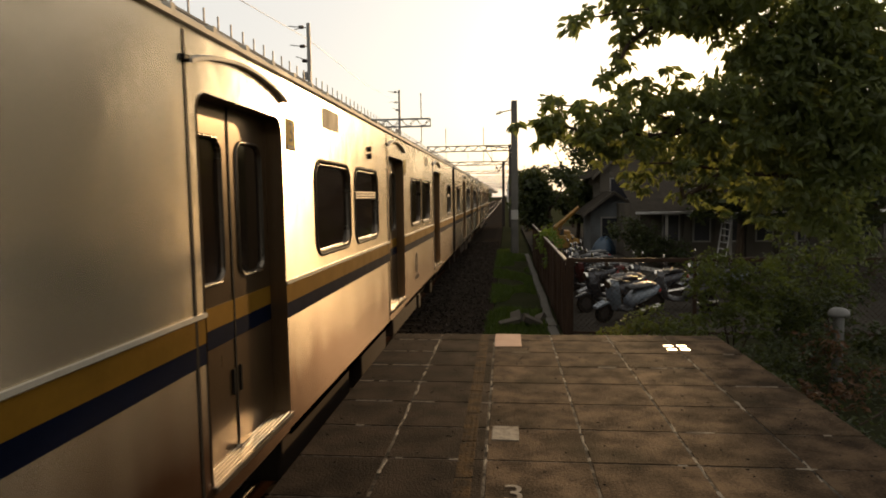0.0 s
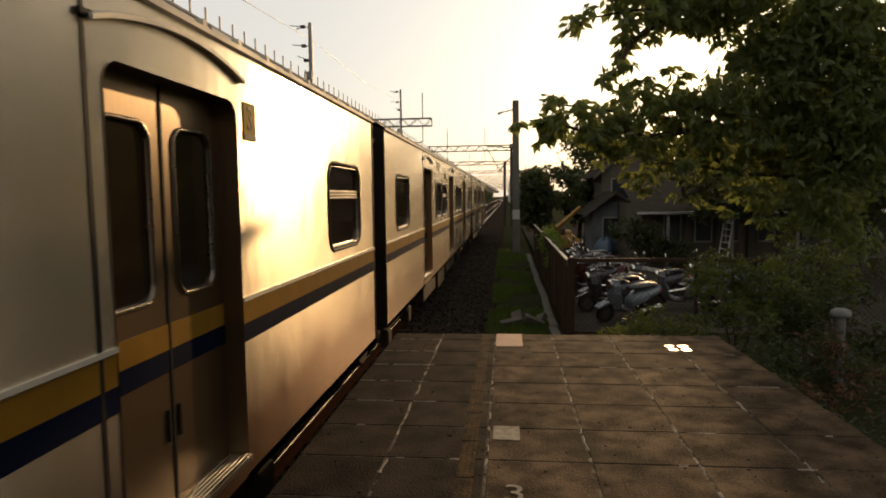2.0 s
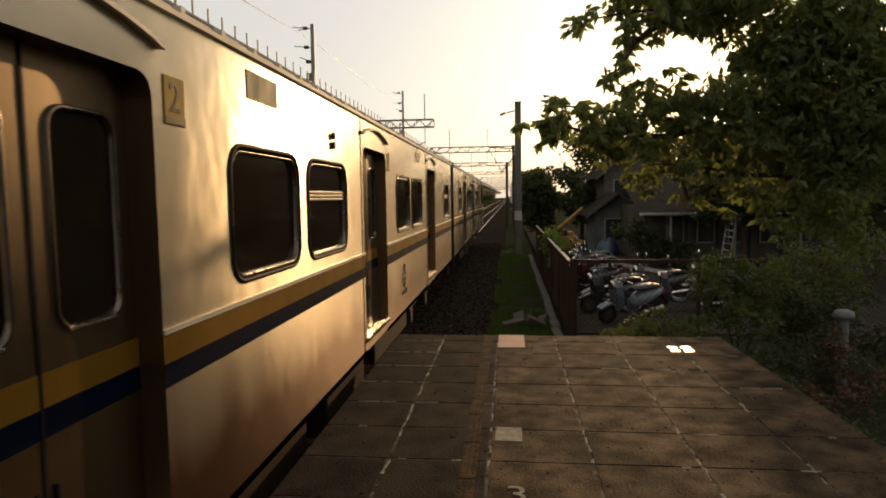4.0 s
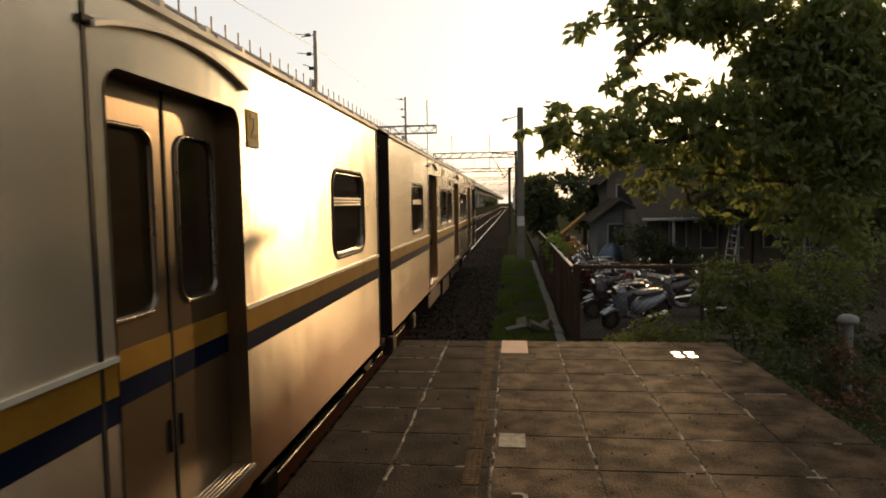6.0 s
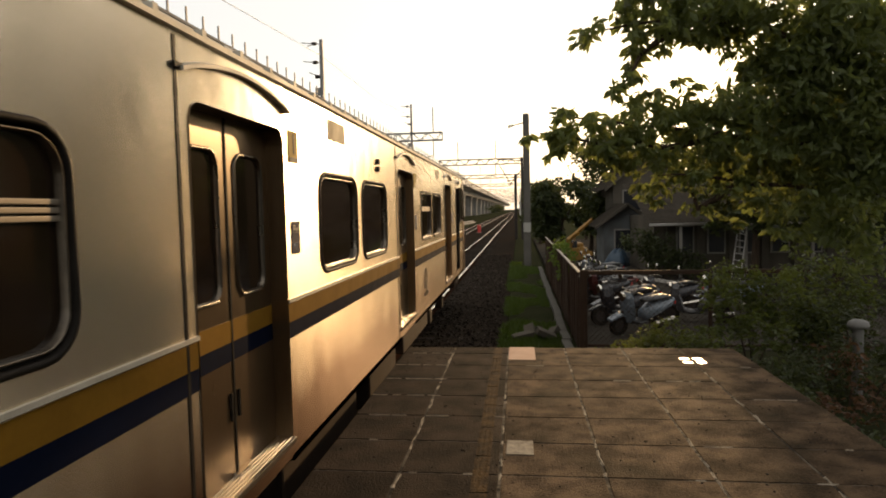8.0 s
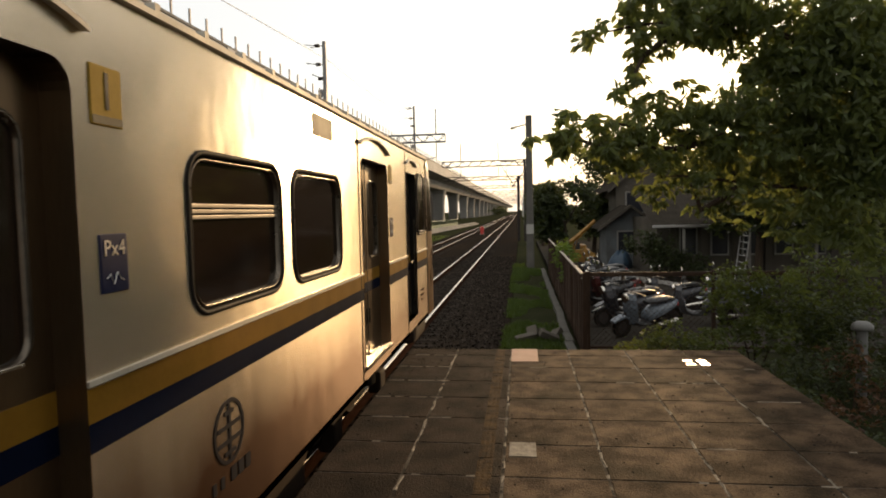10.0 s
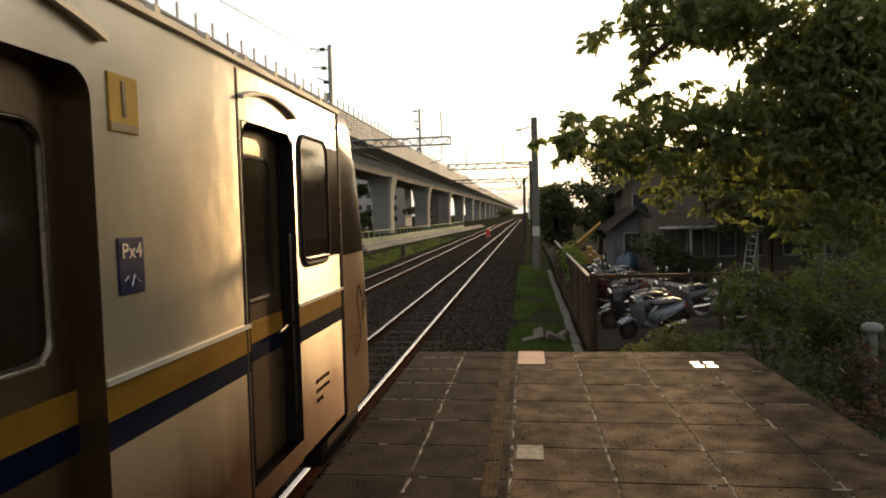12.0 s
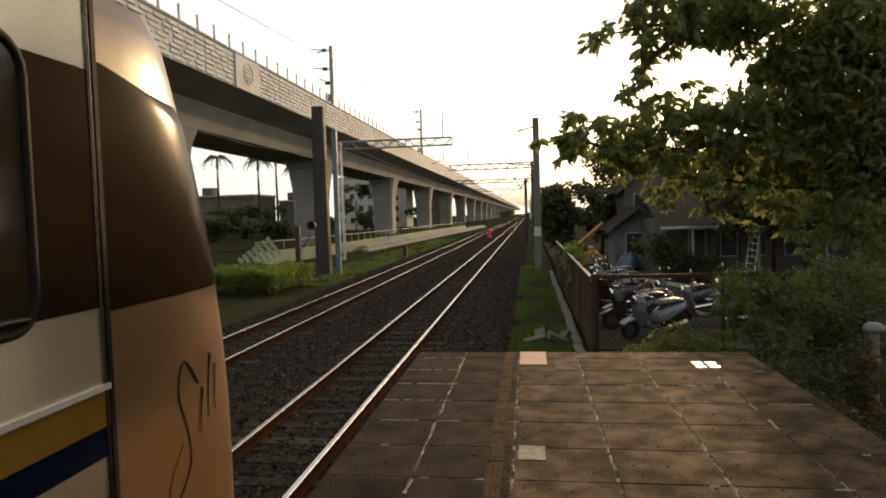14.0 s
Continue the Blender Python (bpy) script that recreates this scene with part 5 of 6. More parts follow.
    low = [(1.39, 9.0, 2.34, 0.30, 0.59, 0.15, 43), (1.76, 9.0, 2.06, 0.28, 0.58, 0.18, 56), (2.33, 9.2, 2.13, 0.47, 0.72, 0.24, 167), (1.88, 9.0, 1.77, 0.18, 0.50, 0.13, 20),
           (2.99, 9.3, 2.03, 0.47, 0.73, 0.26, 207), (3.77, 9.4, 1.93, 0.48, 0.73, 0.36, 348), (4.34, 9.3, 1.75, 0.51, 0.76, 0.51, 678), (4.58, 9.2, 1.21, 0.39, 0.66, 0.36, 242),
           (3.58, 9.2, 1.52, 0.29, 0.58, 0.20, 51), (3.99, 9.2, 1.30, 0.30, 0.59, 0.27, 86), (2.41, 9.1, 1.79, 0.22, 0.52, 0.15, 23), (3.00, 9.1, 1.65, 0.20, 0.51, 0.15, 21)]
    for k, (clumps, size) in enumerate(((high, 0.17), (gap, 0.16), (tips, 0.19), (middle, 0.145), (low, 0.14))):
        tagged(leaves("leaf_sprays", clump_spots(clumps, 1.35, 200 + k), size, LEAF, tree, 200 + k, 0.95, 0.46), kind="stuff")


def build_back_trees():
    rng = random.Random(21)
    # added trees out of view; they dim the platform and the train's reflections
    for k, (x, y, h, r) in enumerate(((6.6, 3.6, 7.0, 2.4), (6.4, 0.0, 7.4, 2.5), (6.2, -4, 7.2, 2.5), (6.4, -8.5, 7.2, 2.6))):
        clumps = [(x + rng.uniform(-0.6, 0.6) * r, y + rng.uniform(-0.8, 0.8) * r, GROUND + h * rng.uniform(0.15, 0.9), r * rng.uniform(0.4, 0.6), r * rng.uniform(0.4, 0.6), r * rng.uniform(0.3, 0.5), 1) for _ in range(22)]
        build_tree("unseen_dimming_tree", "added out-of-view tree that dims the platform and train reflections", [(x, y, GROUND - 0.2), (x + 0.1, y, GROUND + h * 0.3), (x, y + 0.1, GROUND + h * 0.6)],
                   [[(x, y, GROUND + h * 0.4), (x + r * 0.4 * s, y, GROUND + h * 0.65), (x + r * 0.6 * s, y, GROUND + h * 0.8)] for s in (-1, 1)],
                   clumps, 400, 0.25, LEAF_DARK, 140 + k, 0.16, 0.3, 0.6)
    spots = [(2.4, 37, 4.6, 1.7), (4.4, 40, 4.2, 1.8), (1.7, 52, 5.2, 1.6), (3.0, 66, 6.0, 2.0), (2.6, 84, 6.2, 2.0), (3.0, 105, 6.5, 2.4), (3.4, 135, 7.5, 3.0),
             (9.6, 19.5, 5.6, 2.6), (12.5, 23, 6.0, 2.8), (8.6, 24.5, 6.6, 2.4), (7.4, 45.5, 8.0, 2.9), (11.5, 46, 7.6, 3.2), (16, 46, 7.8, 3.4), (21, 46, 10.5, 3.8), (27, 42, 10.5, 3.8), (6.0, 58, 9.2, 3.2), (12, 60, 9.4, 3.4)]
    for k, (x, y, h, r) in enumerate(spots):
        clumps = [(x + rng.uniform(-0.6, 0.6) * r, y + rng.uniform(-0.5, 0.5) * r, GROUND + h * rng.uniform(0.32, 0.9), r * rng.uniform(0.35, 0.6), r * rng.uniform(0.4, 0.6), r * rng.uniform(0.3, 0.5), 1) for _ in range(9)]
        build_tree("roadside_tree", "dense dark green tree behind the lineside fence", [(x, y, GROUND - 0.2), (x + 0.1, y, GROUND + h * 0.3), (x, y + 0.1, GROUND + h * 0.6)],
                   [[(x, y, GROUND + h * 0.4), (x + r * 0.4 * s, y, GROUND + h * 0.65), (x + r * 0.6 * s, y, GROUND + h * 0.8)] for s in (-1, 1)],
                   clumps, 420, 0.3, LEAF_DARK, 40 + k, 0.16, 0.3, 0.6)


def build_bushes():
    sets = [
            ("weed_clump", "low green weeds against the platform end", [(2.3, 10.6, -0.55, 0.7, 0.5, 0.4, 1.2), (2.9, 10.1, -0.6, 0.5, 0.5, 0.4, 0.8), (1.75, 11.2, -0.8, 0.4, 0.4, 0.25, 0.4)], (2.4, 10.5), SHRUB, 0.075),
            ("shrub", "dark shrub with reddish dry leaves beside the platform", [(4.8, 10.6, -0.2, 0.7, 0.6, 0.6, 1.3), (4.5, 9.8, -0.65, 0.7, 0.6, 0.4, 1.1), (3.8, 9.3, -0.7, 0.6, 0.6, 0.35, 0.9)], (4.6, 10.2), LEAF_DARK, 0.08),
            ("weed_clump", "dark weeds along the platform side", [(3.3, 8.2, -0.75, 0.5, 0.8, 0.3, 0.8), (3.6, 6.6, -0.8, 0.7, 0.9, 0.25, 0.8), (5.2, 8.2, -0.6, 0.9, 1.0, 0.5, 1.2)], (3.5, 7.5), LEAF_DARK, 0.08),
            ("shrub", "dark shrub before the row house wall", [(5.6, 26.0, -0.2, 0.9, 0.6, 0.8, 1.0), (6.6, 25.9, -0.5, 0.7, 0.6, 0.5, 0.7), (5.0, 26.3, 0.4, 0.8, 0.5, 0.6, 0.8)], (5.6, 26.1), LEAF_DARK, 0.16),
            ("fence_creeper", "bright green creeper over the lineside fence", [(1.35, 21.0, 0.25, 0.45, 1.2, 0.5, 1.0), (1.3, 18.5, -0.2, 0.2, 0.9, 0.5, 0.4)], (1.4, 21), HEDGE, 0.12)]
    sets += [("shrub", "tall leafy shrub hanging over the wire fence", [(3.33, 11.2, 0.32, 0.31, 0.40, 0.46, 0.4), (3.81, 11.3, 0.50, 0.47, 0.40, 0.42, 0.65), (4.31, 11.2, 0.12, 0.52, 0.40, 0.57, 1.1), (3.55, 10.8, -0.09, 0.45, 0.40, 0.40, 0.65)], (3.9, 11.2), SHRUB, 0.1),
             ("shrub", "dark straggling shrub beside the platform", [(4.58, 10.6, -0.06, 0.44, 0.40, 0.49, 0.8), (3.89, 10.2, -0.25, 0.42, 0.40, 0.28, 0.4), (4.88, 11.6, 0.55, 0.43, 0.40, 0.43, 0.35), (5.51, 11.5, 0.26, 0.48, 0.40, 0.63, 0.7)], (4.7, 10.9), SHRUB, 0.1),
             ("weed_clump", "green weeds standing above the platform end", [(2.49, 10.8, -0.33, 0.40, 0.40, 0.25, 0.3), (2.86, 10.5, -0.36, 0.39, 0.40, 0.19, 0.25)], (2.6, 10.6), SHRUB, 0.09)]
    sets += [("shrub", "dark straggling bush among litter beside the platform", [(5.2, 10.9, -0.3, 0.5, 0.5, 0.45, 0.6), (5.8, 10.2, -0.5, 0.6, 0.6, 0.35, 0.7), (5.4, 12.3, 0.2, 0.6, 0.3, 0.8, 0.7), (6.3, 12.2, 0.3, 0.7, 0.4, 0.8, 0.7)], (5.5, 11.2), LEAF_DARK, 0.11),
             ("dry_weeds", "reddish dry weeds beside the platform", [(4.55, 9.6, -0.55, 0.35, 0.4, 0.4, 0.25), (5.0, 9.2, -0.75, 0.5, 0.4, 0.3, 0.25), (4.2, 8.6, -0.85, 0.4, 0.5, 0.22, 0.25)], (4.6, 9.4), DRY_LEAF, 0.09)]
    for k, (name, label, clumps, (bx, by), mat, leaf) in enumerate(sets):
        b = thing(name, label, "shrub", pose(0, 0, 0))
        rng = random.Random(k)
        for x, y, z, rx, ry, rz, s in clumps:
            bm = bmesh.new()
            limb(bm, [(bx, by, GROUND - 0.1), ((bx + x) / 2 + 0.1, (by + y) / 2, (GROUND + z) / 2), (x, y, z + rz * 0.6)], 0.02, 0.006, 5)
            part("stem", bm, BARK, b)
        tagged(leaves("foliage", clump_spots(clumps, 900, 70 + k), leaf, mat, b, 70 + k, 0.3, 0.5), kind="stuff")
    h = thing("clipped_hedge", "clipped bright green hedge beside the far track", "hedge", pose(0, 0, 0))
    rng = np.random.default_rng(9)
    n = 24000
    p = np.stack([rng.uniform(-12.9, -9.3, n), rng.uniform(22.3, 26.5, n), rng.random(n) ** 0.3], 1)
    bulge = np.array([noise.noise(Vector((a * 1.3, b * 1.3, 4.0))) for a, b in p[:, :2]])
    p[:, 2] = GROUND + p[:, 2] * (1.0 + 0.22 * bulge)
    p[:, 1] += 0.3 * bulge
    tagged(leaves("foliage", p, 0.1, HEDGE, h, 9, -0.3, 0.55), kind="stuff")
    bm = bmesh.new()
    for i in range(10):
        rod(bm, (-12.5 + 0.3 * i, 21 + 0.6 * i, GROUND - 0.1), (-12.5 + 0.3 * i, 21 + 0.6 * i, GROUND + 0.6), 0.02, n=5)
    tagged(part("stem", bm, BARK, h), kind="stuff")


def build_palm(x, y, h, seed):
    p = thing("palm_tree", "tall royal palm with drooping fronds", "palm tree", pose(x, y, GROUND), group="palms")
    bm = bmesh.new()
    limb(bm, [(0, 0, -0.2), (0.05, 0, h * 0.3), (0, 0, h * 0.7), (0, 0, h)], 0.28, 0.16, 8)
    part("trunk", bm, BARK, p)
    rng = random.Random(seed)
    for i in range(15):
        a = i * math.tau / 15 + rng.uniform(-0.2, 0.2)
        rise, long = rng.uniform(0.5, 2.6), rng.uniform(2.5, 3.3)
        bm = bmesh.new()
        out, s = Vector((math.cos(a), math.sin(a), 0)), Vector((-math.sin(a), math.cos(a), 0))
        spine = [Vector((0, 0, h)) + out * long * t + Vector((0, 0, rise * t - (2.0 + rise) * t ** 2.4)) for t in [k / 14 for k in range(15)]]
        limb(bm, spine, 0.05, 0.015, 4)
        for k in range(2, 15):
            w = 0.75 * math.sin(math.pi * min(k / 15 + 0.12, 1)) + 0.12
            for sd in (-1, 1):
                c = spine[k]
                tip = c + s * sd * w * 0.6 + out * 0.25 - Vector((0, 0, w * rng.uniform(0.5, 0.9)))
                vs = [bm.verts.new(q) for q in (c - out * 0.13, c + out * 0.13, tip)]
                bm.faces.new(vs)
        part("frond", bm, PALM_LEAF, p)
    bm = bmesh.new()
    limb(bm, [(0, 0, h - 2.0), (0, 0, h - 1.0), (0, 0, h + 0.1)], 0.3, 0.14, 8)
    part("crownshaft", bm, PALM_LEAF, p, "smooth green crownshaft")


# ---- buildings and yard ----
def opening(parent, x0, z0, x1, z1, y, mat=None):
    win = part("window_frame", box(bmesh.new(), x0, y - 0.05, z0, x1, y + 0.02, z1, 0.01), CONCRETE, parent)
    part("pane", box(bmesh.new(), x0 + 0.07, y - 0.06, z0 + 0.07, x1 - 0.07, y - 0.045, z1 - 0.07), DARK_GLASS, win)


def build_long_house():
    h = thing("long_house", "low grey plastered row house with sheet-metal eaves", "house", pose(0, 0, 0))
    part("wall", box(bmesh.new(), 5.6, 27.3, GROUND - 0.2, 22, 34, 1.35), GREY_WALL, h)
    for i in range(13):
        x = 6.1 + i * 1.25
        part("pilaster", box(bmesh.new(), x, 27.16, GROUND - 0.2, x + 0.26, 27.31, 1.3, 0.01), GREY_WALL, h)
        if i < 12:
            opening(h, x + 0.38, -0.25, x + 1.12, 0.95, 27.3)
    bm = bmesh.new()
    ribs = []
    for k in range(120):
        x = 5.2 + k * 0.145
        dz = 0.025 if k % 2 else 0
        ribs.append([(x, 26.2, 1.05 + dz), (x, 29.8, 2.2 + dz), (x, 33, 2.9 + dz)])
    loft(bm, ribs, False, False)
    part("roof", bm, ROOF_TILE, h, "rusty corrugated eave roof")
    part("eave_edge", box(bmesh.new(), 5.2, 26.16, 0.97, 22.5, 26.22, 1.07, 0.008), ALUMINIUM, h)
    for i in range(7):
        x = 6.4 + i * 2.5
        part("eave_post", box(bmesh.new(), x, 26.3, GROUND - 0.2, x + 0.1, 26.4, 1.05, 0.008), CONCRETE, h)


def build_gable_house(x0, x1, y0, y1, wall, ridge, label, mat):
    h = thing("gable_house", label, "house", pose(0, 0, 0))
    part("wall", box(bmesh.new(), x0, y0, GROUND - 0.2, x1, y1, wall), mat, h)
    xm = (x0 + x1) / 2
    bm = bmesh.new()
    g = [(x0, wall), (x1, wall), (xm, ridge)]
    loft(bm, [[(x, y0 + 0.02, z) for x, z in g], [(x, y1 - 0.02, z) for x, z in g]])
    part("gable", bm, mat, h)
    for s in (0, 1):
        bm = bmesh.new()
        e = x0 - 0.5 if s == 0 else x1 + 0.5
        ez = wall - 0.5 * (ridge - wall) / (xm - x0)
        ribs = []
        n = int((y1 - y0 + 1) / 0.18)
        for k in range(n + 1):
            y = y0 - 0.5 + (y1 - y0 + 1) * k / n
            dz = 0.03 if k % 2 else 0
            ribs.append([(e, y, ez + 0.06 + dz), (xm, y, ridge + 0.08 + dz)])
        loft(bm, ribs, False, False)
        part("roof_slope", bm, ROOF_TILE, h)
        bm = bmesh.new()
        loft(bm, [[(e, y0 - 0.52, ez - 0.06), (e, y0 - 0.52, ez + 0.1), (e, y0 - 0.46, ez + 0.1), (e, y0 - 0.46, ez - 0.06)], [(xm, y0 - 0.52, ridge - 0.04), (xm, y0 - 0.52, ridge + 0.12), (xm, y0 - 0.46, ridge + 0.12), (xm, y0 - 0.46, ridge - 0.04)]])
        part("barge_board", bm, GREY_WALL, h)
    n = max(1, int((x1 - x0) / 2.2))
    for i in range(n):
        x = x0 + 0.5 + i * 2.1
        opening(h, x, wall - 1.6, min(x + 1.2, x1 - 0.2), wall - 0.4, y0)
    return h


def build_digger():
    d = thing("excavator", "small yellow excavator with raised folded arm", "excavator", pose(2.5, 30.2, GROUND) @ Matrix.Scale(0.78, 4))
    for x in (-0.75, 0.45):
        bm = bmesh.new()
        pts = [(1.2 * math.cos(a) * (1 if abs(math.cos(a)) < 0.6 else 1.05), 0.28 + 0.28 * math.sin(a)) for a in [i * math.tau / 14 for i in range(14)]]
        loft(bm, [[(x, y, z) for y, z in pts], [(x + 0.35, y, z) for y, z in pts]])
        part("crawler_track", bm, RUBBER, d)
    part("body", box(bmesh.new(), -0.8, -0.9, 0.6, 0.8, 1.2, 1.35, 0.08), DIGGER, d)
    part("engine_cover", box(bmesh.new(), -0.7, -0.5, 1.35, 0.6, 0.9, 1.6, 0.08), DIGGER, d)
    part("seat", box(bmesh.new(), -0.3, -0.75, 1.35, 0.2, -0.52, 1.75, 0.05), SEAT_BLACK, d)
    for name, pts, r in (("boom", [(-0.2, -0.8, 1.0), (-0.35, -1.4, 1.9), (0.2, -1.7, 2.3)], 0.17), ("stick", [(-0.35, -1.5, 1.85), (0.3, -1.7, 2.45), (0.95, -1.8, 3.05)], 0.13)):
        bm = bmesh.new()
        limb(bm, pts, r, r * 0.75, 4)
        part(name, bm, DIGGER, d)
    bm = bmesh.new()
    rod(bm, (-0.2, -0.9, 1.3), (0.1, -1.6, 2.2), 0.05)
    part("hydraulic_ram", bm, CHROME, d)
    bm = bmesh.new()
    loft(bm, [[(0.2, -1.6, 1.2), (0.9, -1.4, 0.95), (0.9, -1.9, 0.95), (0.2, -1.9, 1.2)], [(0.3, -1.6, 1.5), (1.1, -1.4, 1.1), (1.1, -1.9, 1.1), (0.3, -1.9, 1.5)]])
    part("bucket", bm, DIGGER, d)


def build_scooter(paint, label):
    s = thing("motor_scooter", label, "scooter", group="parked scooters")
    for y in (-0.62, 0.62):
        bm = bmesh.new()
        disc(bm, (0, y, 0.23), (1, 0, 0), 0.23, 0.1, 18, 0.14)
        wheel = part("wheel", bm, RUBBER, s)
        bm = bmesh.new()
        disc(bm, (0, y, 0.23), (1, 0, 0), 0.14, 0.05, 12)
        part("rim", bm, MAST_DARK, wheel)
    def shell(name, sections, mat, label=""):
        bm = bmesh.new()
        rings = []
        for y, z, w, hh in sections:
            rings.append([(w * math.cos(a) * (0.8 + 0.2 * abs(math.cos(a))), y, z + hh * math.sin(a)) for a in [i * math.tau / 12 for i in range(12)]])
        loft(bm, rings)
        return part(name, bm, mat, s, label, True)
    shell("rear_body", [(0.95, 0.72, 0.07, 0.05), (0.8, 0.66, 0.16, 0.12), (0.5, 0.58, 0.2, 0.17), (0.2, 0.5, 0.19, 0.2), (0.05, 0.42, 0.16, 0.16)], paint)
    shell("seat", [(0.82, 0.8, 0.1, 0.04), (0.6, 0.82, 0.16, 0.06), (0.25, 0.79, 0.16, 0.06), (0.0, 0.76, 0.1, 0.05)], SEAT_BLACK, "black vinyl seat")
    shell("floorboard", [(0.1, 0.3, 0.17, 0.06), (-0.15, 0.28, 0.19, 0.05), (-0.36, 0.34, 0.17, 0.08)], SEAT_BLACK)
    bm = bmesh.new()
    rings = []
    for y, z, w in ((-0.36, 0.3, 0.14), (-0.42, 0.5, 0.21), (-0.48, 0.7, 0.22), (-0.5, 0.88, 0.18), (-0.47, 1.0, 0.1)):
        rings.append([(-w, y + 0.08, z), (-w * 0.6, y - 0.06, z), (0, y - 0.12, z), (w * 0.6, y - 0.06, z), (w, y + 0.08, z), (0, y + 0.06, z)])
    loft(bm, rings)
    part("front_shield", bm, paint, s)
    bm = bmesh.new()
    loft(bm, [[(-0.08, -0.9, 0.36), (0.08, -0.9, 0.36), (0.08, -0.9, 0.4), (-0.08, -0.9, 0.4)], [(-0.1, -0.62, 0.47), (0.1, -0.62, 0.47), (0.1, -0.62, 0.52), (-0.1, -0.62, 0.52)], [(-0.08, -0.4, 0.4), (0.08, -0.4, 0.4), (0.08, -0.4, 0.45), (-0.08, -0.4, 0.45)]])
    part("front_fender", bm, paint, s)
    bm = bmesh.new()
    disc(bm, (0, -0.6, 0.9), (0, 1, 0.2), 0.1, 0.06, 14)
    part("headlight", bm, CHROME, s, "round chrome headlight")
    bm = bmesh.new()
    limb(bm, [(-0.34, -0.3, 1.0), (-0.15, -0.42, 1.04), (0, -0.45, 1.02), (0.15, -0.42, 1.04), (0.34, -0.3, 1.0)], 0.02, 0.02, 6)
    part("handlebar", bm, SEAT_BLACK, s)
    for x in (-0.3, 0.3):
        bm = bmesh.new()
        rod(bm, (x * 0.7, -0.38, 1.03), (x, -0.42, 1.24), 0.008, n=5)
        stalk = part("mirror_stalk", bm, SEAT_BLACK, s)
        bm = bmesh.new()
        disc(bm, (x * 1.05, -0.42, 1.29), (0, 1, 0), 0.07, 0.02, 14)
        part("mirror", bm, CHROME, stalk)
    bm = bmesh.new()
    rod(bm, (0, -0.62, 0.23), (0, -0.45, 0.85), 0.035)
    part("fork", bm, MAST_DARK, s)
    bm = bmesh.new()
    rod(bm, (0.16, 0.3, 0.25), (0.18, 0.85, 0.32), 0.05, 0.06)
    part("exhaust", bm, CHROME, s)
    bm = bmesh.new()
    box(bm, -0.08, 0.93, 0.62, 0.08, 0.97, 0.7, 0.01)
    part("tail_light", bm, RED_LAMP, s)
    return s


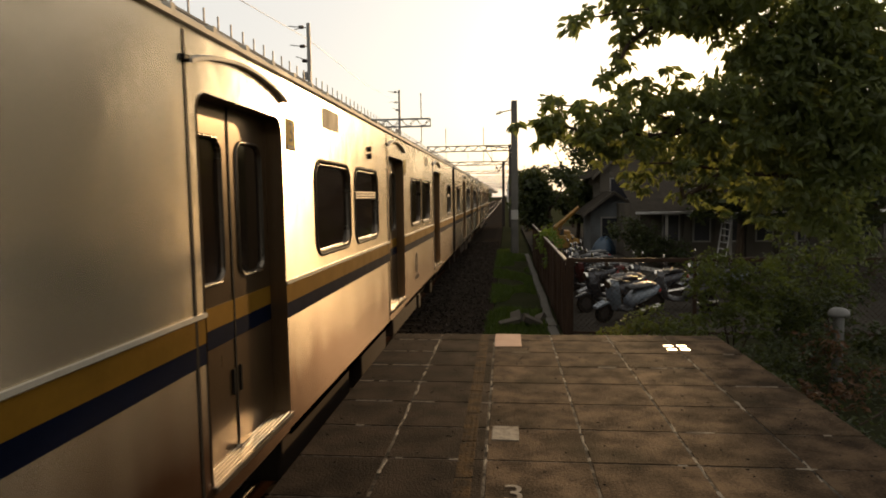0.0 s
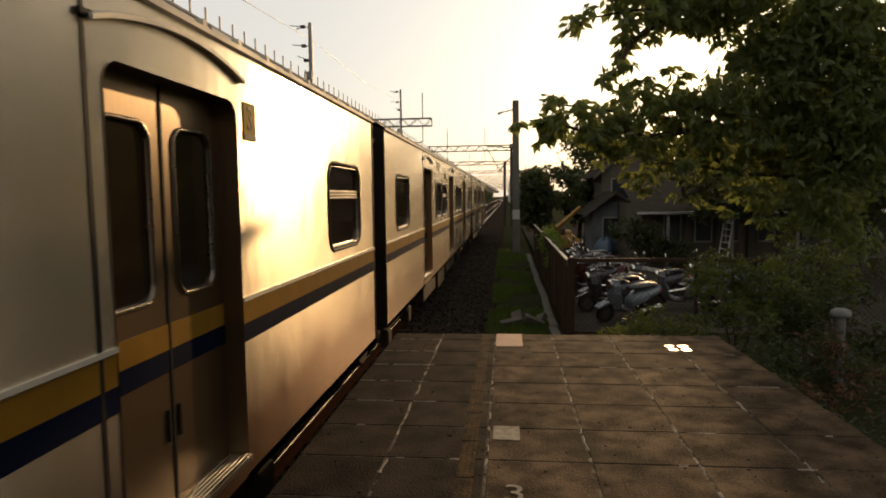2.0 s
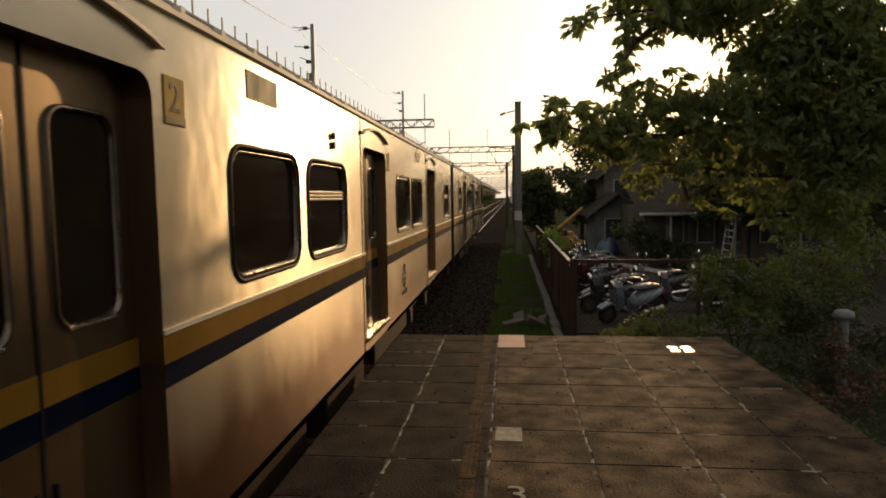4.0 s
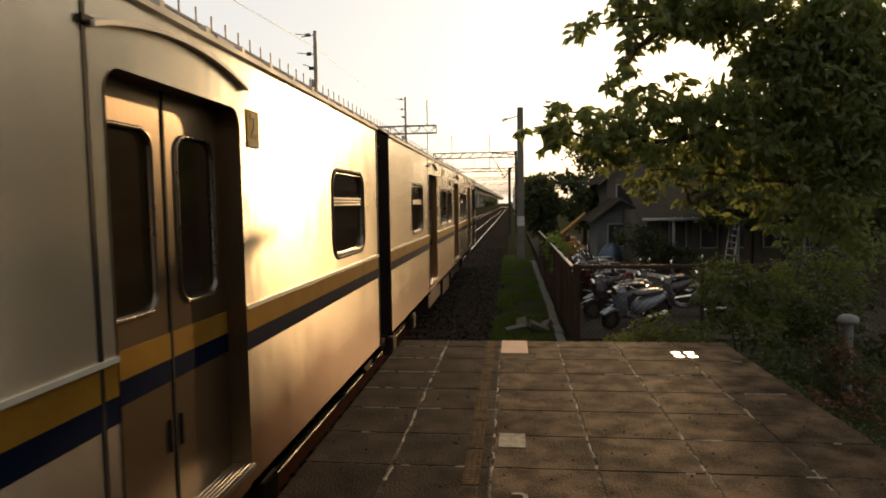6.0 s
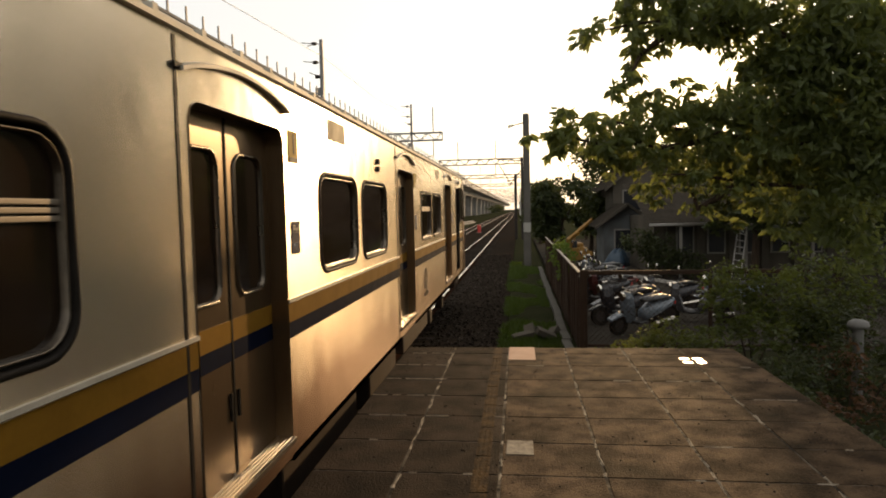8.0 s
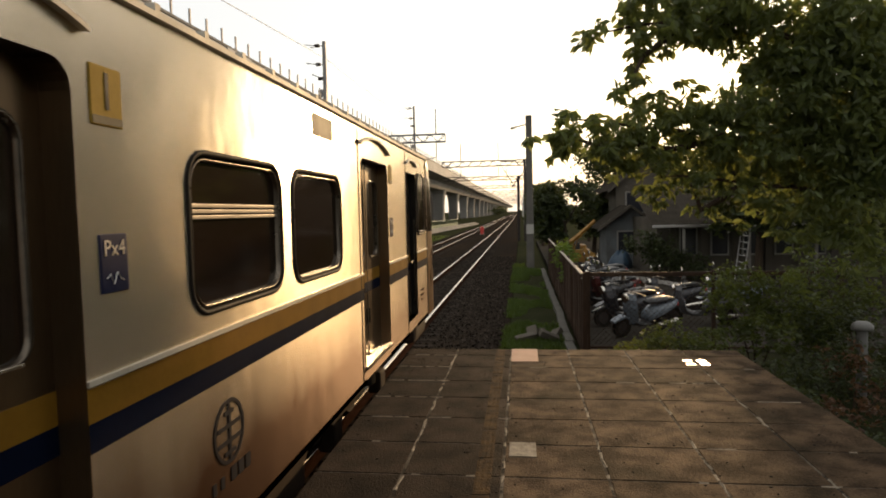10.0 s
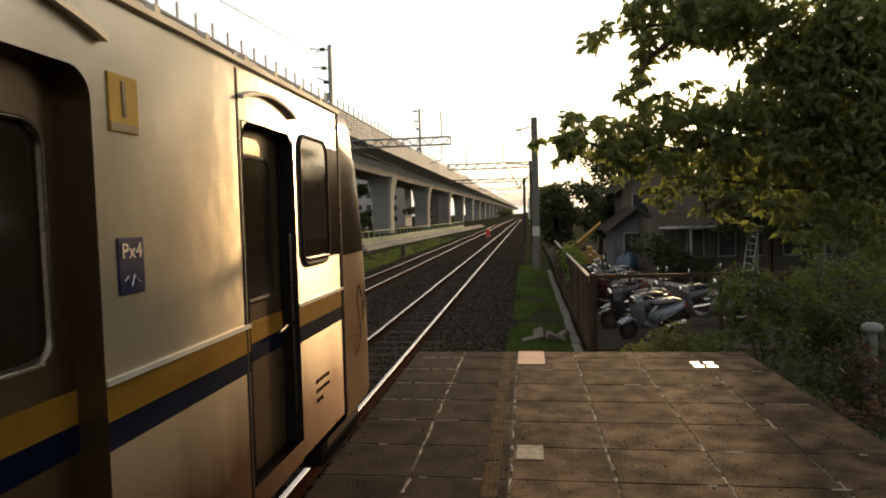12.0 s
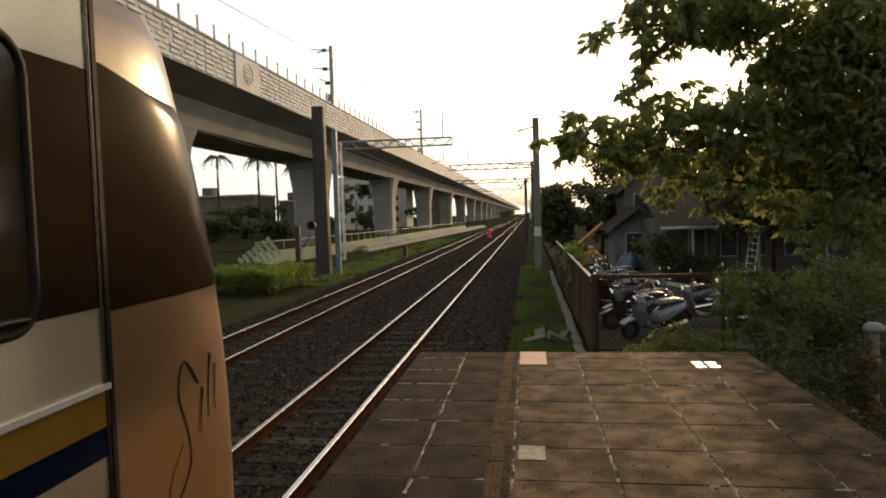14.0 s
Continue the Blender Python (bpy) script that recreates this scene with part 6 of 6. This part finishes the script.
def build_yard():
    protos = [build_scooter(p, l) for p, l in zip(SCOOTER_PAINT, ("grey-blue parked motor scooter with mirrors", "black parked motor scooter with chrome mirrors", "silver parked motor scooter in the lot", "dark red parked motor scooter in the lot"))]
    placed = [(0, 2.72, 14.9, -58, 8), (1, 2.55, 16.0, -70, -6), (2, 2.7, 16.9, -75, 7), (1, 2.3, 18.6, -80, -7), (3, 2.6, 19.5, -72, 6), (1, 2.5, 20.5, -66, 7), (2, 2.8, 21.5, -75, -6), (1, 2.6, 22.6, -70, 7),
              (2, 4.35, 16.2, -105, 7), (1, 4.0, 17.6, -80, -6), (0, 5.6, 17.9, -95, 8), (1, 2.9, 23.8, -70, 6)]
    used = set()
    for k, x, y, rz, lean in placed:
        m = pose(x, y, GROUND - 0.005) @ pose(0, 0, 0, 0, 0, rz) @ pose(0, 0, 0, 0, lean, 0)
        if k in used:
            copy_thing(protos[k], m)
        else:
            protos[k].matrix_basis = m
            used.add(k)
    lad = thing("ladder", "aluminium ladder leaning on the eave", "ladder", pose(8.35, 25.7, GROUND, -14, 12, 0))
    for x in (-0.17, 0.17):
        part("stile", box(bmesh.new(), x - 0.018, -0.03, 0, x + 0.018, 0.03, 2.3, 0.006), ALUMINIUM, lad)
    for i in range(8):
        part("rung", rod(bmesh.new(), (-0.2, 0, 0.2 + i * 0.27), (0.2, 0, 0.2 + i * 0.27), 0.018, n=6), ALUMINIUM, lad)
    bm = bmesh.new()
    loft(bm, [[(4.75 + 0.55 * r * math.cos(a) * (1 + 0.15 * math.sin(3 * a)), 31.6 + 0.6 * r * math.sin(a), z + 0.1 * math.sin(4 * a)) for a in [i * math.tau / 16 for i in range(16)]] for r, z in ((1.1, GROUND), (1.0, -0.85), (0.75, -0.55), (0.4, -0.38), (0.1, -0.33))])
    tagged(part("tarpaulin", bm, BLUE_TARP, None, "", True), "heap covered with a crumpled blue tarpaulin", "tarpaulin")
    bm = bmesh.new()
    limb(bm, [(3.6, 29, GROUND + 0.02), (5.2, 25, GROUND + 0.02), (6.6, 21.5, GROUND + 0.02)], 0.12, 0.12, 4)
    tagged(part("kerb_line", bm, CONCRETE), "pale concrete kerb line across the lot", "kerb", kind="structure")
    post = thing("vent_post", "short metal post with rounded silver cap", "post", pose(5.05, 10.1, GROUND))
    part("pipe", rod(bmesh.new(), (0, 0, -0.1), (0, 0, 1.02), 0.075, n=14), MAST_GREY, post)
    bm = bmesh.new()
    loft(bm, [[(r * math.cos(i * math.tau / 16), r * math.sin(i * math.tau / 16), z) for i in range(16)] for r, z in ((0.145, 1.0), (0.15, 1.05), (0.13, 1.1), (0.08, 1.13), (0.02, 1.14))])
    part("cap", bm, MAST_GREY, post, "rounded silver cap", True)
    rng = random.Random(12)
    for i in range(16):
        bm = bmesh.new()
        bmesh.ops.create_icosphere(bm, subdivisions=1, radius=rng.uniform(0.04, 0.1))
        for v in bm.verts:
            v.co *= rng.uniform(0.7, 1.25)
            v.co.z *= 0.6
        o = part("litter", bm, PATCH)
        o.matrix_basis = pose(rng.uniform(3.0, 5.6), rng.uniform(6.2, 10.3), GROUND + 0.02 - 0.0, 0, 0, rng.uniform(0, 360))
        tagged(o, "pale crumpled litter on the dark ground", "litter", "litter")


def build_far_woods():
    """Low hazy woods and hedges closing the line at its far end."""
    rng = random.Random(77)
    clumps = [(rng.uniform(4, 60) if i % 3 else rng.uniform(-34, -14), rng.uniform(420, 780), GROUND + rng.uniform(1.5, 6.5), rng.uniform(4, 7), rng.uniform(3, 6), rng.uniform(2, 4), 1) for i in range(40)]
    tagged(leaves("far_woods", clump_spots(clumps, 240, 78), 1.6, LEAF_DARK, None, 78, 0.3, 0.6), "distant dark woods along the line", "woods", kind="stuff")


def build_far_side():
    for k, (x, y, h) in enumerate(((-56.4, 110, 14.6), (-48.6, 110, 14.0), (-46.0, 112, 14.8), (-43.5, 116, 13.0))):
        build_palm(x, y, h, k)
    rng = random.Random(33)
    for k, (x0, x1, y, z, lab, mat) in enumerate(((-66, -53, 118, 6.6, "old pink-grey town house behind the viaduct", GREY_WALL), (-50.5, -47.5, 124, 5.4, "small town house behind the viaduct", GREY_WALL),
                                                  (-46, -37, 150, 11.3, "white four-storey apartment house", WHITE_WALL), (-37, -33, 170, 9.5, "pale apartment house behind the piers", WHITE_WALL), (-34, -30, 215, 9, "grey block behind the piers", GREY_WALL),
                                                  (-45, -36, 260, 12, "pale distant apartment block", WHITE_WALL))):
        h = thing("apartment_house", lab, "house", pose(0, 0, 0))
        part("wall", box(bmesh.new(), x0, y, GROUND - 0.2, x1, y + 10, z), mat, h)
        part("roof", box(bmesh.new(), x0 - 0.3, y - 0.3, z, x1 + 0.3, y + 10.3, z + 0.35, 0.05), CONCRETE, h)
        part("roof_hut", box(bmesh.new(), x0 + 1, y + 2, z + 0.35, x0 + 3.2, y + 5, z + 2.0, 0.05), mat, h)
        for f in range(int(z / 3)):
            n = int((x1 - x0) / 2.2)
            for i in range(n):
                xx = x0 + 0.6 + i * (x1 - x0) / n
                opening(h, xx, 0.4 + f * 2.9, xx + 1.2, 1.8 + f * 2.9, y)
    for k, (x, y, h, r) in enumerate(((-62, 100, 5.5, 3.2), (-57, 98, 5.0, 3.0), (-52.5, 102, 5.2, 3.0), (-47.5, 100, 5.5, 3.0), (-42, 98, 5.5, 3), (-44, 84, 3.4, 2.6), (-50, 88, 3.0, 2.8), (-38, 92, 2.8, 2.4), (-34, 100, 3.2, 2.2), (-56, 92, 3.6, 3), (-35, 126, 10.5, 3.0), (-33, 130, 4.5, 3), (-30, 165, 5, 3))):
        clumps = [(x + rng.uniform(-0.8, 0.8) * r, y + rng.uniform(-0.5, 0.5) * r, GROUND + h * rng.uniform(0.15, 0.9), r * rng.uniform(0.4, 0.6), r * 0.5, r * rng.uniform(0.25, 0.4), 1) for _ in range(8)]
        build_tree("distant_tree", "dark tree beneath the viaduct", [(x, y, GROUND - 0.2), (x, y, GROUND + h * 0.3), (x + 0.1, y, GROUND + h * 0.6)], [[(x, y, GROUND + h * 0.3), (x + r * 0.5, y, GROUND + h * 0.7)]], clumps, 260, 0.5, LEAF_DARK, 90 + k, 0.18, 0.3, 0.6)


PANEL = surface("parapet_panel", (0.50, 0.48, 0.45), (0.40, 0.385, 0.36), 0.8, 0.7, 0, 0.2, 8, rand=0.06)
build_viaduct()
build_mast(-10.45, 31.2, 7.42, 0.68, MAST_DARK, "thick dark concrete catenary mast")
build_mast(-9.78, 31.6, 6.3, 0.24, MAST_BLUE, "slim blue-grey steel mast beside the dark one")
mast = build_mast(0.42, 32.2, 6.5, 0.36, MAST_CONCRETE, "weathered concrete mast with a pale band beside the grass", -0.9)
bm = bmesh.new()
loft(bm, [[(a * 0.186, b * 0.17, z) for a, b in ((-1, -0.7), (-0.7, -1), (0.7, -1), (1, -0.7), (1, 0.7), (0.7, 1), (-0.7, 1), (-1, 0.7))] for z in (1.72, 2.2)])
part("painted_band", bm, WHITE_WALL, mast, "pale painted band")
bm = bmesh.new()
rod(bm, (0, 0.15, 5.3), (-1.6, 4.5, 5.75), 0.03, n=5)
rod(bm, (0, 0.15, 5.2), (-0.9, 3.0, 4.2), 0.03, n=5)
rod(bm, (-1.6, 4.5, 5.6), (-0.75, 2.8, 4.2), 0.022, n=5)
part("stay_brace", bm, MAST_DARK, mast)
build_mast(-0.25, 60.5, 5.0, 0.26, MAST_DARK, "dark mast at the gantry end", -0.8)
build_mast(-22, 71, 21.4, 0.45, MAST_GREY, "grey catenary mast on the viaduct", -1.6, base=11.6)
build_mast(-22, 132, 24.0, 0.45, MAST_GREY, "grey catenary mast on the viaduct, farther along", -1.6, base=11.6)
build_gantry(42.5, -13.0, -5.0, 7.0, -12.95, None)
build_mast(0.35, 60.0, 6.6, 0.22, MAST_DARK, "slim dark mast carrying the gantry end")
build_gantry(60, -7.4, 0.35, 6.5, None, None)
for gy in (95, 130, 165, 200, 235, 270, 310, 350, 400, 450):
    build_gantry(gy, -11.5, 0.8, 6.9, None, 0.8)
build_wires()
build_service_cable()
build_signal()
build_side_fence()
build_wire_fence()
build_green_fence()
build_kerb()
grass_field("grass_strip", -0.45, 0.88, 8.6, 34, 26000, 0.14, 2, "short bright green grass strip beside the ballast", GROUND)
grass_field("far_grass", -11.2, -8.5, 26, 75, 9000, 0.2, 3, "patchy green grass beyond the far track", GROUND - 0.01)
build_near_tree()
build_back_trees()
build_bushes()
build_long_house()
build_gable_house(5.2, 9.4, 36, 44, 3.1, 4.9, "dark gabled house behind the row house", GREY_WALL)
build_gable_house(11, 19, 35, 44, 3.6, 5.4, "wide gabled house behind the trees", GREY_WALL)
build_gable_house(4.3, 6.5, 33, 35.9, 1.05, 1.85, "small pale blue-grey shed with a sheet roof", SHED_WALL)
build_digger()
build_yard()
build_far_woods()
build_far_side()

build_platform()


def motions():
    for car, start in CARS:
        walk(car, [(t, pose(TRACKS[0], start - s, RAIL_TOP)) for t, s in RUN])


motions()
